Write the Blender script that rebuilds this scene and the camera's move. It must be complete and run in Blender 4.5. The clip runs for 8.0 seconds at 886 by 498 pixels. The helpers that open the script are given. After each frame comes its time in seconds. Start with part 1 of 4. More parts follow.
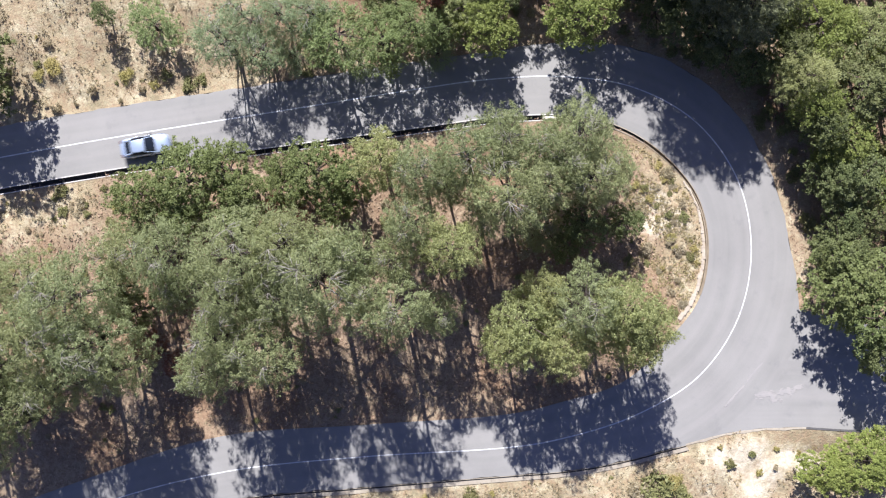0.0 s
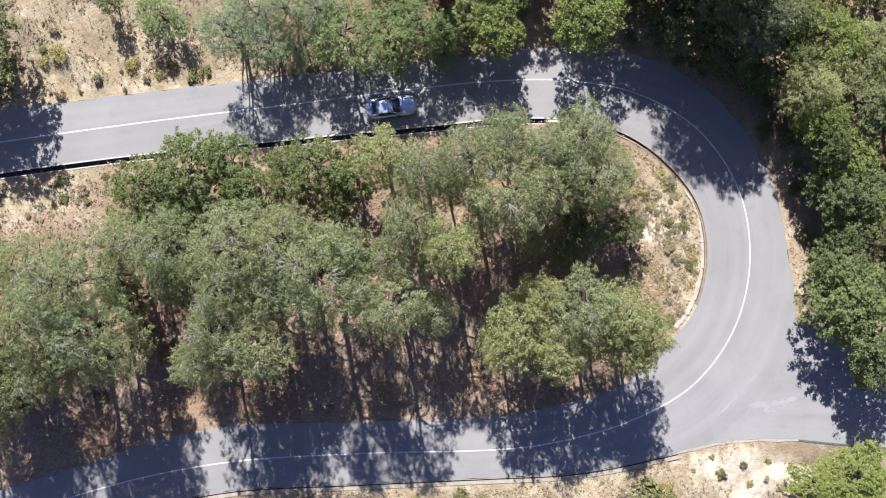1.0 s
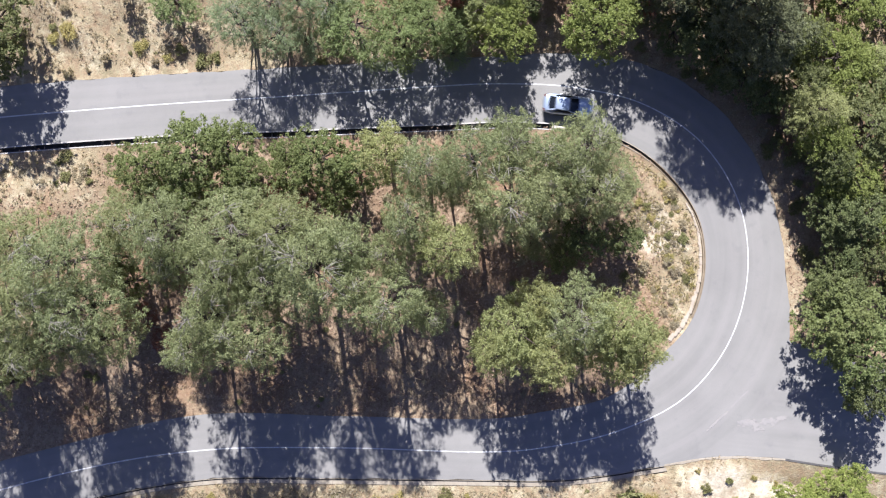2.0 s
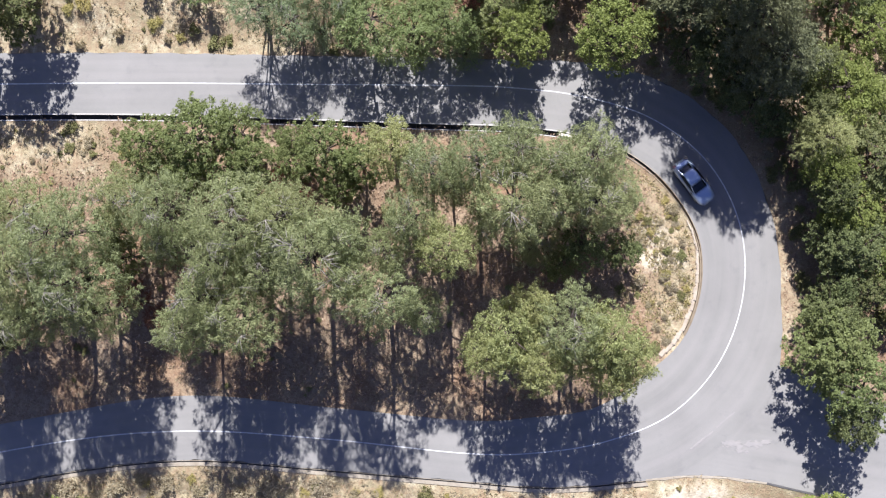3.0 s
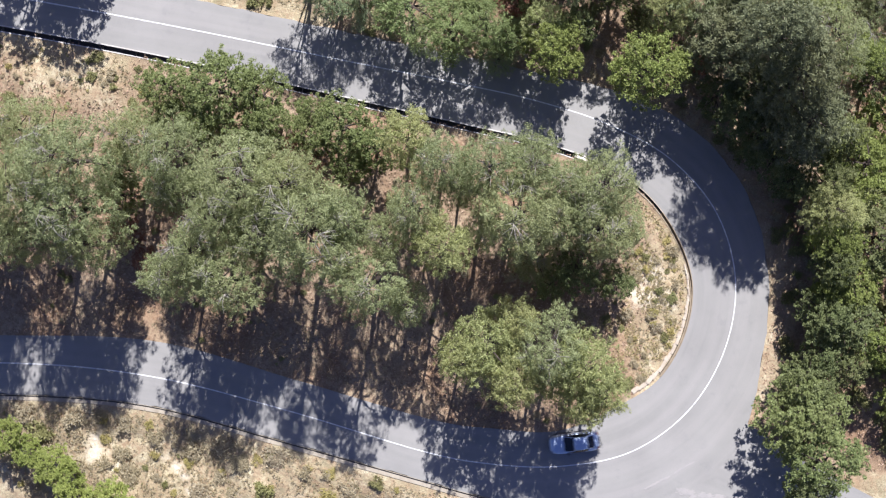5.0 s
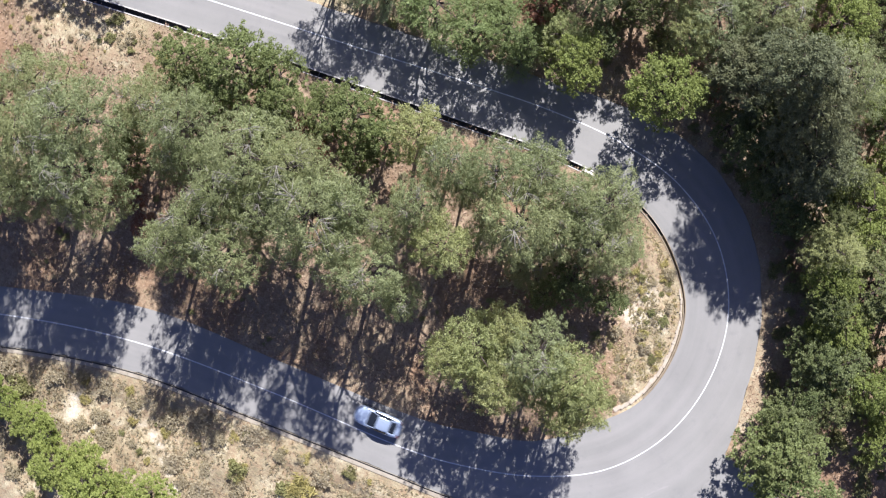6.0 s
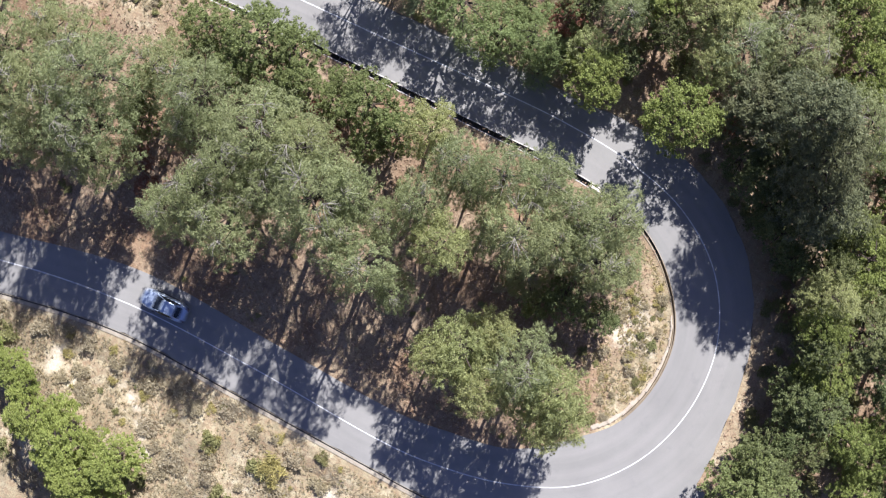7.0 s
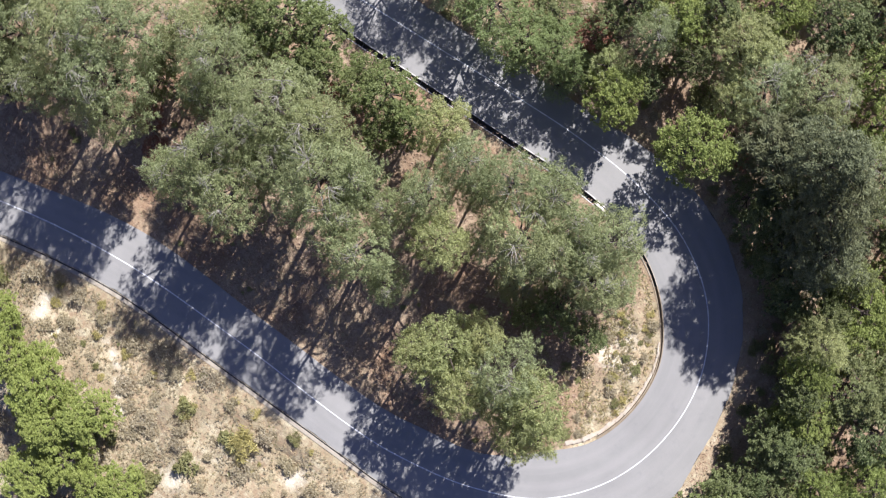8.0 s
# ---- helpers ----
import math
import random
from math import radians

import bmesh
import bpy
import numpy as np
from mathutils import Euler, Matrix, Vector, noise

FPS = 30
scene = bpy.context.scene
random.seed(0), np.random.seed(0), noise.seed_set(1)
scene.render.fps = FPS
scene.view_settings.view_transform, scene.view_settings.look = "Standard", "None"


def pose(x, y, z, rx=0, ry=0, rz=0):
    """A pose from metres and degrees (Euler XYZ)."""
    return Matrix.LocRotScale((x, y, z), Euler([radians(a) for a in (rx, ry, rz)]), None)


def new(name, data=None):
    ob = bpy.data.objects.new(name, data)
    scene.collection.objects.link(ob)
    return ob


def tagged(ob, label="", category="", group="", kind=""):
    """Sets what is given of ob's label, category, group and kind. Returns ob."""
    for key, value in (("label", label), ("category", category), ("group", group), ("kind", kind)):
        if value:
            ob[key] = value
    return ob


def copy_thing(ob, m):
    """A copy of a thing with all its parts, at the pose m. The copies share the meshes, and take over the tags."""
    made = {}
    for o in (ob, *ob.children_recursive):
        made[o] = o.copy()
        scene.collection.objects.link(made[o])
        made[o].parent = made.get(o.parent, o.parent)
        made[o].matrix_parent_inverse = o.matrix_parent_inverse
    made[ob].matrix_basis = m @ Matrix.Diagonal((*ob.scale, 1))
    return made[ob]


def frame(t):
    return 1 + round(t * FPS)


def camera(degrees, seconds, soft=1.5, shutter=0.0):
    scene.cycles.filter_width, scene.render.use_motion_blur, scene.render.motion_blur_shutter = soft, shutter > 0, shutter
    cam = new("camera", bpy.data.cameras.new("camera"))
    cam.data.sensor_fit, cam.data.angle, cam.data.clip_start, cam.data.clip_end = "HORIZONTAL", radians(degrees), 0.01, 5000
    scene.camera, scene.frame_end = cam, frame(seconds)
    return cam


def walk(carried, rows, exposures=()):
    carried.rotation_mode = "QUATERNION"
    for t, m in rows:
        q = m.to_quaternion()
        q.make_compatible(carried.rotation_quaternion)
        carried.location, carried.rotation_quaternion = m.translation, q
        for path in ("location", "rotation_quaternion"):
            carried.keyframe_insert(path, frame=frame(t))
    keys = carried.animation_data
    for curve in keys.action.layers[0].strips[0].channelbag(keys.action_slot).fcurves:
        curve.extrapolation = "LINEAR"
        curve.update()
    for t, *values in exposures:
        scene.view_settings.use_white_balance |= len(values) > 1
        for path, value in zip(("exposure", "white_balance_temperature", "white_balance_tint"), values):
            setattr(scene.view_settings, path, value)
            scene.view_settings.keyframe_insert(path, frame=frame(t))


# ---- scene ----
# a drone stands over a hairpin and turns about its upright axis
cam = camera(46.0, 8.0, soft=1.15, shutter=0.5)
YAW = [(0.0, 0.00, -0.00, 0.00), (0.5, 0.81, 0.02, 0.03), (1.0, 2.01, 0.04, 0.08), (1.5, 3.48, 0.06, 0.13), (3.0, 9.49, 0.11, 0.31),
    (3.5, 11.88, 0.13, 0.37), (4.0, 14.65, 0.13, 0.44), (4.5, 17.48, 0.11, 0.52), (6.0, 26.63, 0.01, 0.73), (6.5, 30.03, -0.04, 0.79),
    (7.0, 33.58, -0.10, 0.84), (7.5, 37.14, -0.17, 0.90), (8.0, 40.99, -0.23, 0.95)]
walk(cam, [(t, pose(x, y, 92.43, 0, 0, yaw) @ pose(0, 0, 0, -0.91, 0, 0) @ pose(0, 0, 0, 0, 1.54, 0)) for t, yaw, x, y in YAW])

# ---- light: high summer sun from the north-north-west of the plan, clear sky ----
SUN_FROM = Vector((-0.18, 0.98, 0)).normalized()
SUN_UP = radians(46)
world = bpy.data.worlds.new("sky")
scene.world = world
world.use_nodes = True
sky = world.node_tree.nodes.new("ShaderNodeTexSky")
sky.sky_type, sky.sun_disc, sky.sun_elevation = "NISHITA", False, SUN_UP
sky.ozone_density = 2.5
sky.sun_rotation = math.atan2(SUN_FROM.x, SUN_FROM.y)
world.node_tree.links.new(sky.outputs[0], world.node_tree.nodes["Background"].inputs[0])
world.node_tree.nodes["Background"].inputs[1].default_value = 0.039
sun = new("sun", bpy.data.lights.new("sun", "SUN"))
sun.data.energy, sun.data.angle, sun.data.color = 5.0, radians(0.55), (0.985, 1.0, 0.675)
sun_way = -(SUN_FROM * math.cos(SUN_UP) + Vector((0, 0, math.sin(SUN_UP))))
sun.matrix_world = Matrix.Translation((0, 0, 120)) @ sun_way.to_track_quat("-Z", "Y").to_matrix().to_4x4()
scene.view_settings.exposure = 1.09
scene.view_settings.use_white_balance = True
scene.view_settings.white_balance_temperature, scene.view_settings.white_balance_tint = 5250, 43


# ---- materials ----
class Nodes:
    """A small hand for node trees."""

    def __init__(self, name):
        self.mat = bpy.data.materials.new(name)
        self.mat.use_nodes = True
        self.tree = self.mat.node_tree
        self.shader = self.tree.nodes["Principled BSDF"]

    def node(self, kind, **values):
        n = self.tree.nodes.new("ShaderNode" + kind)
        for key, value in values.items():
            n.inputs[key.replace("_", " ")].default_value = value
        return n

    def link(self, a, b):
        self.tree.links.new(a, b)

    def noise(self, scale, detail=4.0, rough=0.6, coords=None):
        n = self.node("TexNoise", Scale=scale, Detail=detail, Roughness=rough)
        if coords is None:
            coords = self.tree.nodes.new("ShaderNodeNewGeometry").outputs["Position"]
        self.link(coords, n.inputs["Vector"])
        return n.outputs["Fac"]

    def ramp(self, fac, *stops):
        r = self.tree.nodes.new("ShaderNodeValToRGB")
        while len(r.color_ramp.elements) < len(stops):
            r.color_ramp.elements.new(0.5)
        for e, (place, colour) in zip(r.color_ramp.elements, stops):
            e.position = place
            e.color = (*colour, 1) if isinstance(colour, tuple) else (colour, colour, colour, 1)
        self.link(fac, r.inputs[0])
        return r.outputs[0]

    def mix(self, fac, a, b, how="MIX"):
        m = self.tree.nodes.new("ShaderNodeMix")
        m.data_type, m.blend_type = "RGBA", how
        for value, slot in ((fac, m.inputs[0]), (a, m.inputs[6]), (b, m.inputs[7])):
            if hasattr(value, "links"):
                self.link(value, slot)
            else:
                slot.default_value = (*value, 1) if isinstance(value, tuple) else value
        return m.outputs[2]

    def attribute(self, name):
        a = self.tree.nodes.new("ShaderNodeAttribute")
        a.attribute_name = name
        return a.outputs["Fac"]

    def bump(self, height, strength, distance):
        b = self.node("Bump", Strength=strength, Distance=distance)
        self.link(height, b.inputs["Height"])
        self.link(b.outputs[0], self.shader.inputs["Normal"])

    def done(self, colour=None, rough=0.8, metal=0.0):
        s = self.shader.inputs
        if colour is not None:
            if hasattr(colour, "links"):
                self.link(colour, s["Base Color"])
            else:
                s["Base Color"].default_value = (*colour, 1)
        s["Roughness"].default_value, s["Metallic"].default_value = rough, metal
        return self.mat


def make_ground():
    n = Nodes("dry_earth")
    sand = n.ramp(n.noise(0.3, 6, 0.65), (0.3, (0.27, 0.215, 0.12)), (0.48, (0.40, 0.335, 0.195)), (0.62, (0.545, 0.48, 0.305)), (0.75, (0.69, 0.635, 0.46)))
    straw = n.mix(n.ramp(n.noise(1.3, 9, 0.8), (0.42, 0.0), (0.60, 0.95)), sand, (0.31, 0.215, 0.12))
    weeds = n.mix(n.ramp(n.noise(0.7, 9, 0.8), (0.52, 0.0), (0.64, 0.8)), straw, (0.22, 0.19, 0.10))
    pebbles = n.mix(n.ramp(n.noise(9, 3, 0.7), (0.54, 0.0), (0.64, 0.75)), weeds, (0.19, 0.14, 0.09))
    duff = n.ramp(n.noise(2.3, 8, 0.8), (0.3, (0.10, 0.072, 0.045)), (0.45, (0.23, 0.16, 0.095)), (0.58, (0.37, 0.27, 0.165)), (0.72, (0.54, 0.43, 0.28)))
    duff = n.mix(n.ramp(n.noise(11, 4, 0.8), (0.46, 0.0), (0.64, 0.65)), duff, (0.42, 0.325, 0.195))
    red = n.mix(n.ramp(n.noise(0.16, 4), (0.42, 0.0), (0.6, 0.6)), duff, (0.20, 0.105, 0.05))
    edge = n.node("MapRange", From_Min=-0.25, From_Max=0.25)
    grain = n.node("Math")
    grain.operation = "ADD"
    n.link(n.attribute("litter"), grain.inputs[0])
    n.link(n.noise(0.8, 6, 0.7), grain.inputs[1])
    shift = n.node("Math")
    shift.operation = "SUBTRACT"
    n.link(grain.outputs[0], shift.inputs[0])
    shift.inputs[1].default_value = 1.0
    n.link(shift.outputs[0], edge.inputs["Value"])
    n.bump(n.noise(5, 8, 0.75), 0.9, 0.12)
    ragged = n.node("Math")
    ragged.operation = "ADD"
    n.link(n.attribute("bare"), ragged.inputs[0])
    n.link(n.noise(1.1, 8, 0.75), ragged.inputs[1])
    bare = n.mix(n.ramp(ragged.outputs[0], (0.62, 0.0), (0.92, 0.8)), n.mix(edge.outputs[0], pebbles, red), n.ramp(n.noise(2.5, 6, 0.7), (0.35, (0.52, 0.44, 0.30)), (0.65, (0.74, 0.67, 0.51))))
    return n.done(bare, 0.95)


def make_asphalt():
    n = Nodes("worn_asphalt")
    uv = n.tree.nodes.new("ShaderNodeUVMap").outputs[0]
    base = n.ramp(n.noise(0.22, 5, 0.6), (0.3, (0.215, 0.207, 0.184)), (0.7, (0.265, 0.255, 0.227)))
    streak = n.node("Mapping", Scale=(1.0, 0.03, 1.0))
    n.link(uv, streak.inputs[0])
    base = n.mix(n.ramp(n.noise(1.3, 3, 0.5, streak.outputs[0]), (0.38, 0.0), (0.68, 0.45)), base, (0.305, 0.285, 0.258))
    base = n.mix(n.ramp(n.noise(0.9, 6, 0.7), (0.56, 0.0), (0.74, 0.35)), base, (0.16, 0.155, 0.15))
    base = n.mix(n.ramp(n.noise(55, 2, 0.6), (0.4, 0.0), (0.75, 0.35)), base, (0.13, 0.13, 0.13))
    n.bump(n.noise(40, 3), 0.3, 0.01)
    return n.done(base, 0.85)


def make_paint(name, colour, worn, amount):
    n = Nodes(name)
    return n.done(n.mix(n.ramp(n.noise(3.0, 7, 0.75), (0.5, 0.0), (0.66, amount)), colour, worn), 0.7)


def make_concrete(name, colour, dark):
    n = Nodes(name)
    c = n.mix(n.ramp(n.noise(1.1, 7, 0.7), (0.42, 0.0), (0.7, 0.75)), colour, dark)
    n.bump(n.noise(14, 5, 0.7), 0.4, 0.02)
    return n.done(c, 0.9)


def make_leaves(name, low, mid, high, tint, through_it=0.35):
    n = Nodes(name)
    geo = n.tree.nodes.new("ShaderNodeNewGeometry")
    c = n.ramp(geo.outputs["Random Per Island"], (0.0, low), (0.55, mid), (1.0, high))
    info = n.tree.nodes.new("ShaderNodeObjectInfo")
    c = n.mix(n.ramp(info.outputs["Random"], (0.0, 0.0), (1.0, 0.55)), c, tint)
    c = n.mix(n.ramp(n.noise(0.55, 3), (0.4, 0.0), (0.7, 0.4)), c, tuple(min(1, v * 1.5) for v in mid))
    n.link(c, n.shader.inputs["Base Color"])
    n.shader.inputs["Roughness"].default_value = 0.6
    n.shader.inputs["Specular IOR Level"].default_value = 0.3
    veil = n.tree.nodes.new("ShaderNodeBsdfTranslucent")
    n.link(c, veil.inputs[0])
    both = n.tree.nodes.new("ShaderNodeMixShader")
    both.inputs[0].default_value = through_it
    n.link(n.shader.outputs[0], both.inputs[1])
    n.link(veil.outputs[0], both.inputs[2])
    n.link(both.outputs[0], n.tree.nodes["Material Output"].inputs[0])
    return n.mat


def make_bark(name, low, high):
    n = Nodes(name)
    n.bump(n.noise(9, 6, 0.7), 0.8, 0.05)
    return n.done(n.ramp(n.noise(5, 6, 0.7), (0.35, low), (0.7, high)), 0.95)


GROUND = make_ground()
ASPHALT = make_asphalt()
LINE = make_paint("worn_white_line", (0.64, 0.64, 0.61), (0.30, 0.29, 0.28), 0.9)
CONCRETE = make_concrete("weathered_concrete", (0.50, 0.475, 0.43), (0.33, 0.29, 0.24))
# near-black tone: the shade inside ditch and kerb gutter, put into the colour
DARK_CONCRETE = make_concrete("shade_tone_concrete", (0.10, 0.095, 0.09), (0.035, 0.032, 0.03))
PALE = make_concrete("sandy_concrete", (0.45, 0.385, 0.29), (0.27, 0.21, 0.145))
EARTHY = make_concrete("earth_stained_concrete", (0.34, 0.295, 0.22), (0.22, 0.18, 0.125))
EARTHEN = make_concrete("earth_covered_concrete", (0.27, 0.215, 0.14), (0.18, 0.14, 0.09))
STONE = make_concrete("pale_stone", (0.62, 0.57, 0.48), (0.40, 0.33, 0.25))
BARK = make_bark("dark_bark", (0.03, 0.022, 0.016), (0.11, 0.08, 0.06))
GREY_BARK = make_bark("pale_dead_wood", (0.20, 0.18, 0.14), (0.38, 0.35, 0.29))
OAK = make_leaves("oak_leaves", (0.045, 0.06, 0.018), (0.13, 0.165, 0.055), (0.30, 0.33, 0.135), (0.21, 0.21, 0.075), 0.42)
PINE = make_leaves("pine_needles", (0.14, 0.168, 0.07), (0.26, 0.30, 0.13), (0.40, 0.43, 0.22), (0.33, 0.33, 0.13), 0.48)
BUSHY = make_leaves("grey_green_leaves", (0.13, 0.18, 0.085), (0.25, 0.31, 0.155), (0.38, 0.43, 0.25), (0.25, 0.30, 0.13), 0.48)
YOUNG = make_leaves("young_leaves", (0.18, 0.205, 0.07), (0.32, 0.35, 0.13), (0.46, 0.485, 0.21), (0.39, 0.375, 0.15), 0.48)
BROADLEAF = make_leaves("mid_green_leaves", (0.10, 0.14, 0.045), (0.20, 0.255, 0.085), (0.33, 0.38, 0.155), (0.21, 0.25, 0.08), 0.45)
HOLM = make_leaves("evergreen_leaves", (0.06, 0.085, 0.024), (0.16, 0.20, 0.062), (0.31, 0.35, 0.13), (0.22, 0.235, 0.075), 0.43)
FIR = make_leaves("dark_needles", (0.06, 0.075, 0.037), (0.14, 0.16, 0.08), (0.27, 0.29, 0.145), (0.19, 0.185, 0.075), 0.38)
MAPLE = make_leaves("yellow_green_leaves", (0.075, 0.10, 0.02), (0.20, 0.245, 0.055), (0.38, 0.425, 0.115), (0.24, 0.265, 0.06), 0.42)
LEAFY = make_leaves("green_leaves", (0.09, 0.13, 0.025), (0.25, 0.30, 0.065), (0.44, 0.48, 0.13), (0.31, 0.33, 0.08), 0.45)
DRY = make_leaves("dry_leaves", (0.10, 0.04, 0.025), (0.22, 0.10, 0.06), (0.34, 0.19, 0.12), (0.25, 0.10, 0.05))
SCRUB = make_leaves("dry_scrub", (0.26, 0.21, 0.13), (0.40, 0.34, 0.215), (0.53, 0.47, 0.33), (0.37, 0.32, 0.17), 0.45)
GREENSCRUB = make_leaves("green_scrub", (0.10, 0.11, 0.035), (0.21, 0.215, 0.075), (0.32, 0.32, 0.13), (0.21, 0.18, 0.07), 0.35)
YELLOW_GRASS = make_leaves("yellow_grass", (0.20, 0.17, 0.05), (0.37, 0.31, 0.10), (0.52, 0.44, 0.18), (0.28, 0.27, 0.08), 0.3)
STRAW = make_leaves("straw", (0.22, 0.16, 0.08), (0.38, 0.29, 0.16), (0.52, 0.43, 0.27), (0.30, 0.25, 0.12), 0.2)
BANK_STRAW = make_leaves("yellow_straw", (0.20, 0.16, 0.07), (0.34, 0.28, 0.13), (0.48, 0.41, 0.22), (0.30, 0.27, 0.10), 0.25)
LITTER = make_leaves("fallen_leaves", (0.13, 0.08, 0.05), (0.32, 0.22, 0.14), (0.56, 0.44, 0.31), (0.33, 0.17, 0.09), 0.1)


def part(name, bm, material, parent=None, label=""):
    """One mesh object from a bmesh, under a thing or alone."""
    mesh = bpy.data.meshes.new(name)
    bm.to_mesh(mesh)
    bm.free()
    mesh.materials.append(material)
    ob = new(name, mesh)
    if parent is not None:
        ob.parent = parent
    return tagged(ob, label)


def sheet(name, verts, faces, material, parent=None, smooth=True):
    """One mesh object from arrays of corners and faces."""
    mesh = bpy.data.meshes.new(name)
    mesh.from_pydata([tuple(v) for v in verts], [], faces)
    mesh.materials.append(material)
    if smooth:
        mesh.shade_smooth()
    ob = new(name, mesh)
    if parent is not None:
        ob.parent = parent
    return ob


# ---- the road's line: x, y, z, metres to its inner and to its outer edge ----
ROAD = [
    (-75.80, 0.20, 2.30, 2.60, 2.60), (-58.80, 3.30, 2.15, 2.60, 2.60), (-41.23, 6.57, 2.00, 2.62, 2.67), (-28.96, 8.67, 1.85, 2.73, 2.59),
    (-16.66, 10.57, 1.76, 2.99, 2.48), (-4.36, 12.50, 1.62, 3.30, 2.41), (1.81, 13.30, 1.49, 3.29, 2.40), (8.02, 13.53, 1.30, 3.32, 2.96),
    (14.14, 12.59, 1.08, 3.58, 3.24), (19.54, 9.60, 0.90, 3.92, 3.09), (23.20, 4.63, 0.70, 3.72, 2.87), (24.48, -1.43, 0.50, 3.69, 3.41),
    (23.40, -7.53, 0.35, 3.79, 5.40), (20.00, -12.65, 0.30, 4.15, 5.30), (14.76, -15.99, 0.24, 3.14, 3.78), (8.89, -18.01, 0.18, 3.15, 3.02),
    (2.77, -19.10, 0.15, 2.92, 2.49), (-9.65, -19.96, 0.08, 2.83, 2.73), (-22.01, -21.38, 0.03, 3.17, 2.60), (-34.02, -24.59, -0.07, 2.50, 2.80),
]
ROAD += [(-50.2, -31.0, -0.3, 2.6, 2.7), (-68.0, -40.0, -0.5, 2.6, 2.7)]


def spline(rows, step=12):
    """A Catmull-Rom run through rows of numbers."""
    p = np.array(rows, float)
    p = np.vstack([2 * p[0] - p[1], p, 2 * p[-1] - p[-2]])
    out = []
    for i in range(1, len(p) - 2):
        a, b, c, d = p[i - 1:i + 3]
        for u in np.linspace(0, 1, step, endpoint=False):
            out.append(0.5 * (2 * b + (c - a) * u + (2 * a - 5 * b + 4 * c - d) * u * u + (3 * b - a - 3 * c + d) * u ** 3))
    out.append(p[-2])
    return np.array(out)


RUN = spline(ROAD, 16)
RUN_S = np.r_[0, np.cumsum(np.hypot(*np.diff(RUN[:, :2], axis=0).T))]
START = RUN_S[np.argmin(np.hypot(RUN[:, 0] + 41.23, RUN[:, 1] - 6.57))]   # s counts from here
RUN_S = RUN_S - START
RUN_DIR = np.gradient(RUN[:, :2], axis=0)
RUN_DIR /= np.hypot(*RUN_DIR.T)[:, None]
S_LOW, S_HIGH = RUN_S[0], RUN_S[-1]


def road_at(s, side=0.0):
    """The place on the road at s, side metres to its inner hand, and the way ahead there."""
    p = [np.interp(s, RUN_S, RUN[:, k]) for k in range(5)]
    d = np.array([np.interp(s, RUN_S, RUN_DIR[:, k]) for k in range(2)])
    d /= np.hypot(*d)
    return np.array([p[0] + d[1] * side, p[1] - d[0] * side, p[2]]), d, p[3], p[4]


SLOPE_S = [-40, 40, 52, 60, 75, 95, 110, 145]
SLOPE = [0.22, 0.22, 0.12, -0.10, -0.10, -0.04, -0.10, -0.14]
DITCH_END = 82.0


def wobble(x, y, scale, seed=0.0):
    return (np.sin(x * scale + 1.3 + seed) * np.cos(y * scale * 1.13 + 0.4 * seed) + 0.5 * np.sin(x * scale * 2.3 + y * scale * 1.9 + seed)) / 1.5


def ground(x, y):
    """The ground's height at arrays of places, with the roadbed cut into it."""
    x, y = np.atleast_1d(np.asarray(x, float)), np.atleast_1d(np.asarray(y, float))
    z = np.empty(len(x))
    for a in range(0, len(x), 4000):
        xs, ys = x[a:a + 4000], y[a:a + 4000]
        dx, dy = xs[:, None] - RUN[None, :, 0], ys[:, None] - RUN[None, :, 1]
        d2 = dx * dx + dy * dy
        k = d2.argmin(1)
        i = np.arange(len(xs))
        d = np.sqrt(d2[i, k])
        side = dx[i, k] * RUN_DIR[k, 1] - dy[i, k] * RUN_DIR[k, 0]
        inner = side > 0
        e = d - np.where(inner, RUN[k, 3], RUN[k, 4])
        w = 1.0 / (d2 + 2.0) ** 1.5
        level = (w * RUN[None, :, 2]).sum(1) / w.sum(1)
        near = np.clip(1 - e / 8, 0, 1)
        level = near * RUN[k, 2] + (1 - near) * level
        rise = np.interp(RUN_S[k], SLOPE_S, SLOPE) * np.clip(e - 1.0, 0, 45)
        rough = wobble(xs, ys, 0.31) * 0.22 + wobble(xs, ys, 1.1, 2.0) * 0.09
        free = level - 0.1 + np.where(inner, -0.012 * np.clip(e, 0, 20), rise) + rough * np.clip(e - 0.5, 0, 2)
        cut = np.where(inner & (RUN_S[k] < DITCH_END + 1), 0.95, np.where(inner, 0.25, 0.5))
        low = RUN[k, 2] - np.where(cut > 0.5, 0.75, 0.35)
        # junction to the east: a flat apron
        apron = np.clip((xs - 22) / 4, 0, 1) * np.clip(1 - (np.abs(ys + 12.2) - 4.6) / 1.2, 0, 1)
        free = free * (1 - apron) + np.minimum(free, 0.05) * apron
        z[a:a + 4000] = np.where(e < cut, low, np.minimum(free, low + (e - cut) * 2.0 + 0.02))
    return z


def height(x, y):
    return float(ground([x], [y])[0])


TREES = []   # x, y, crown radius of all that grows, for the litter under it


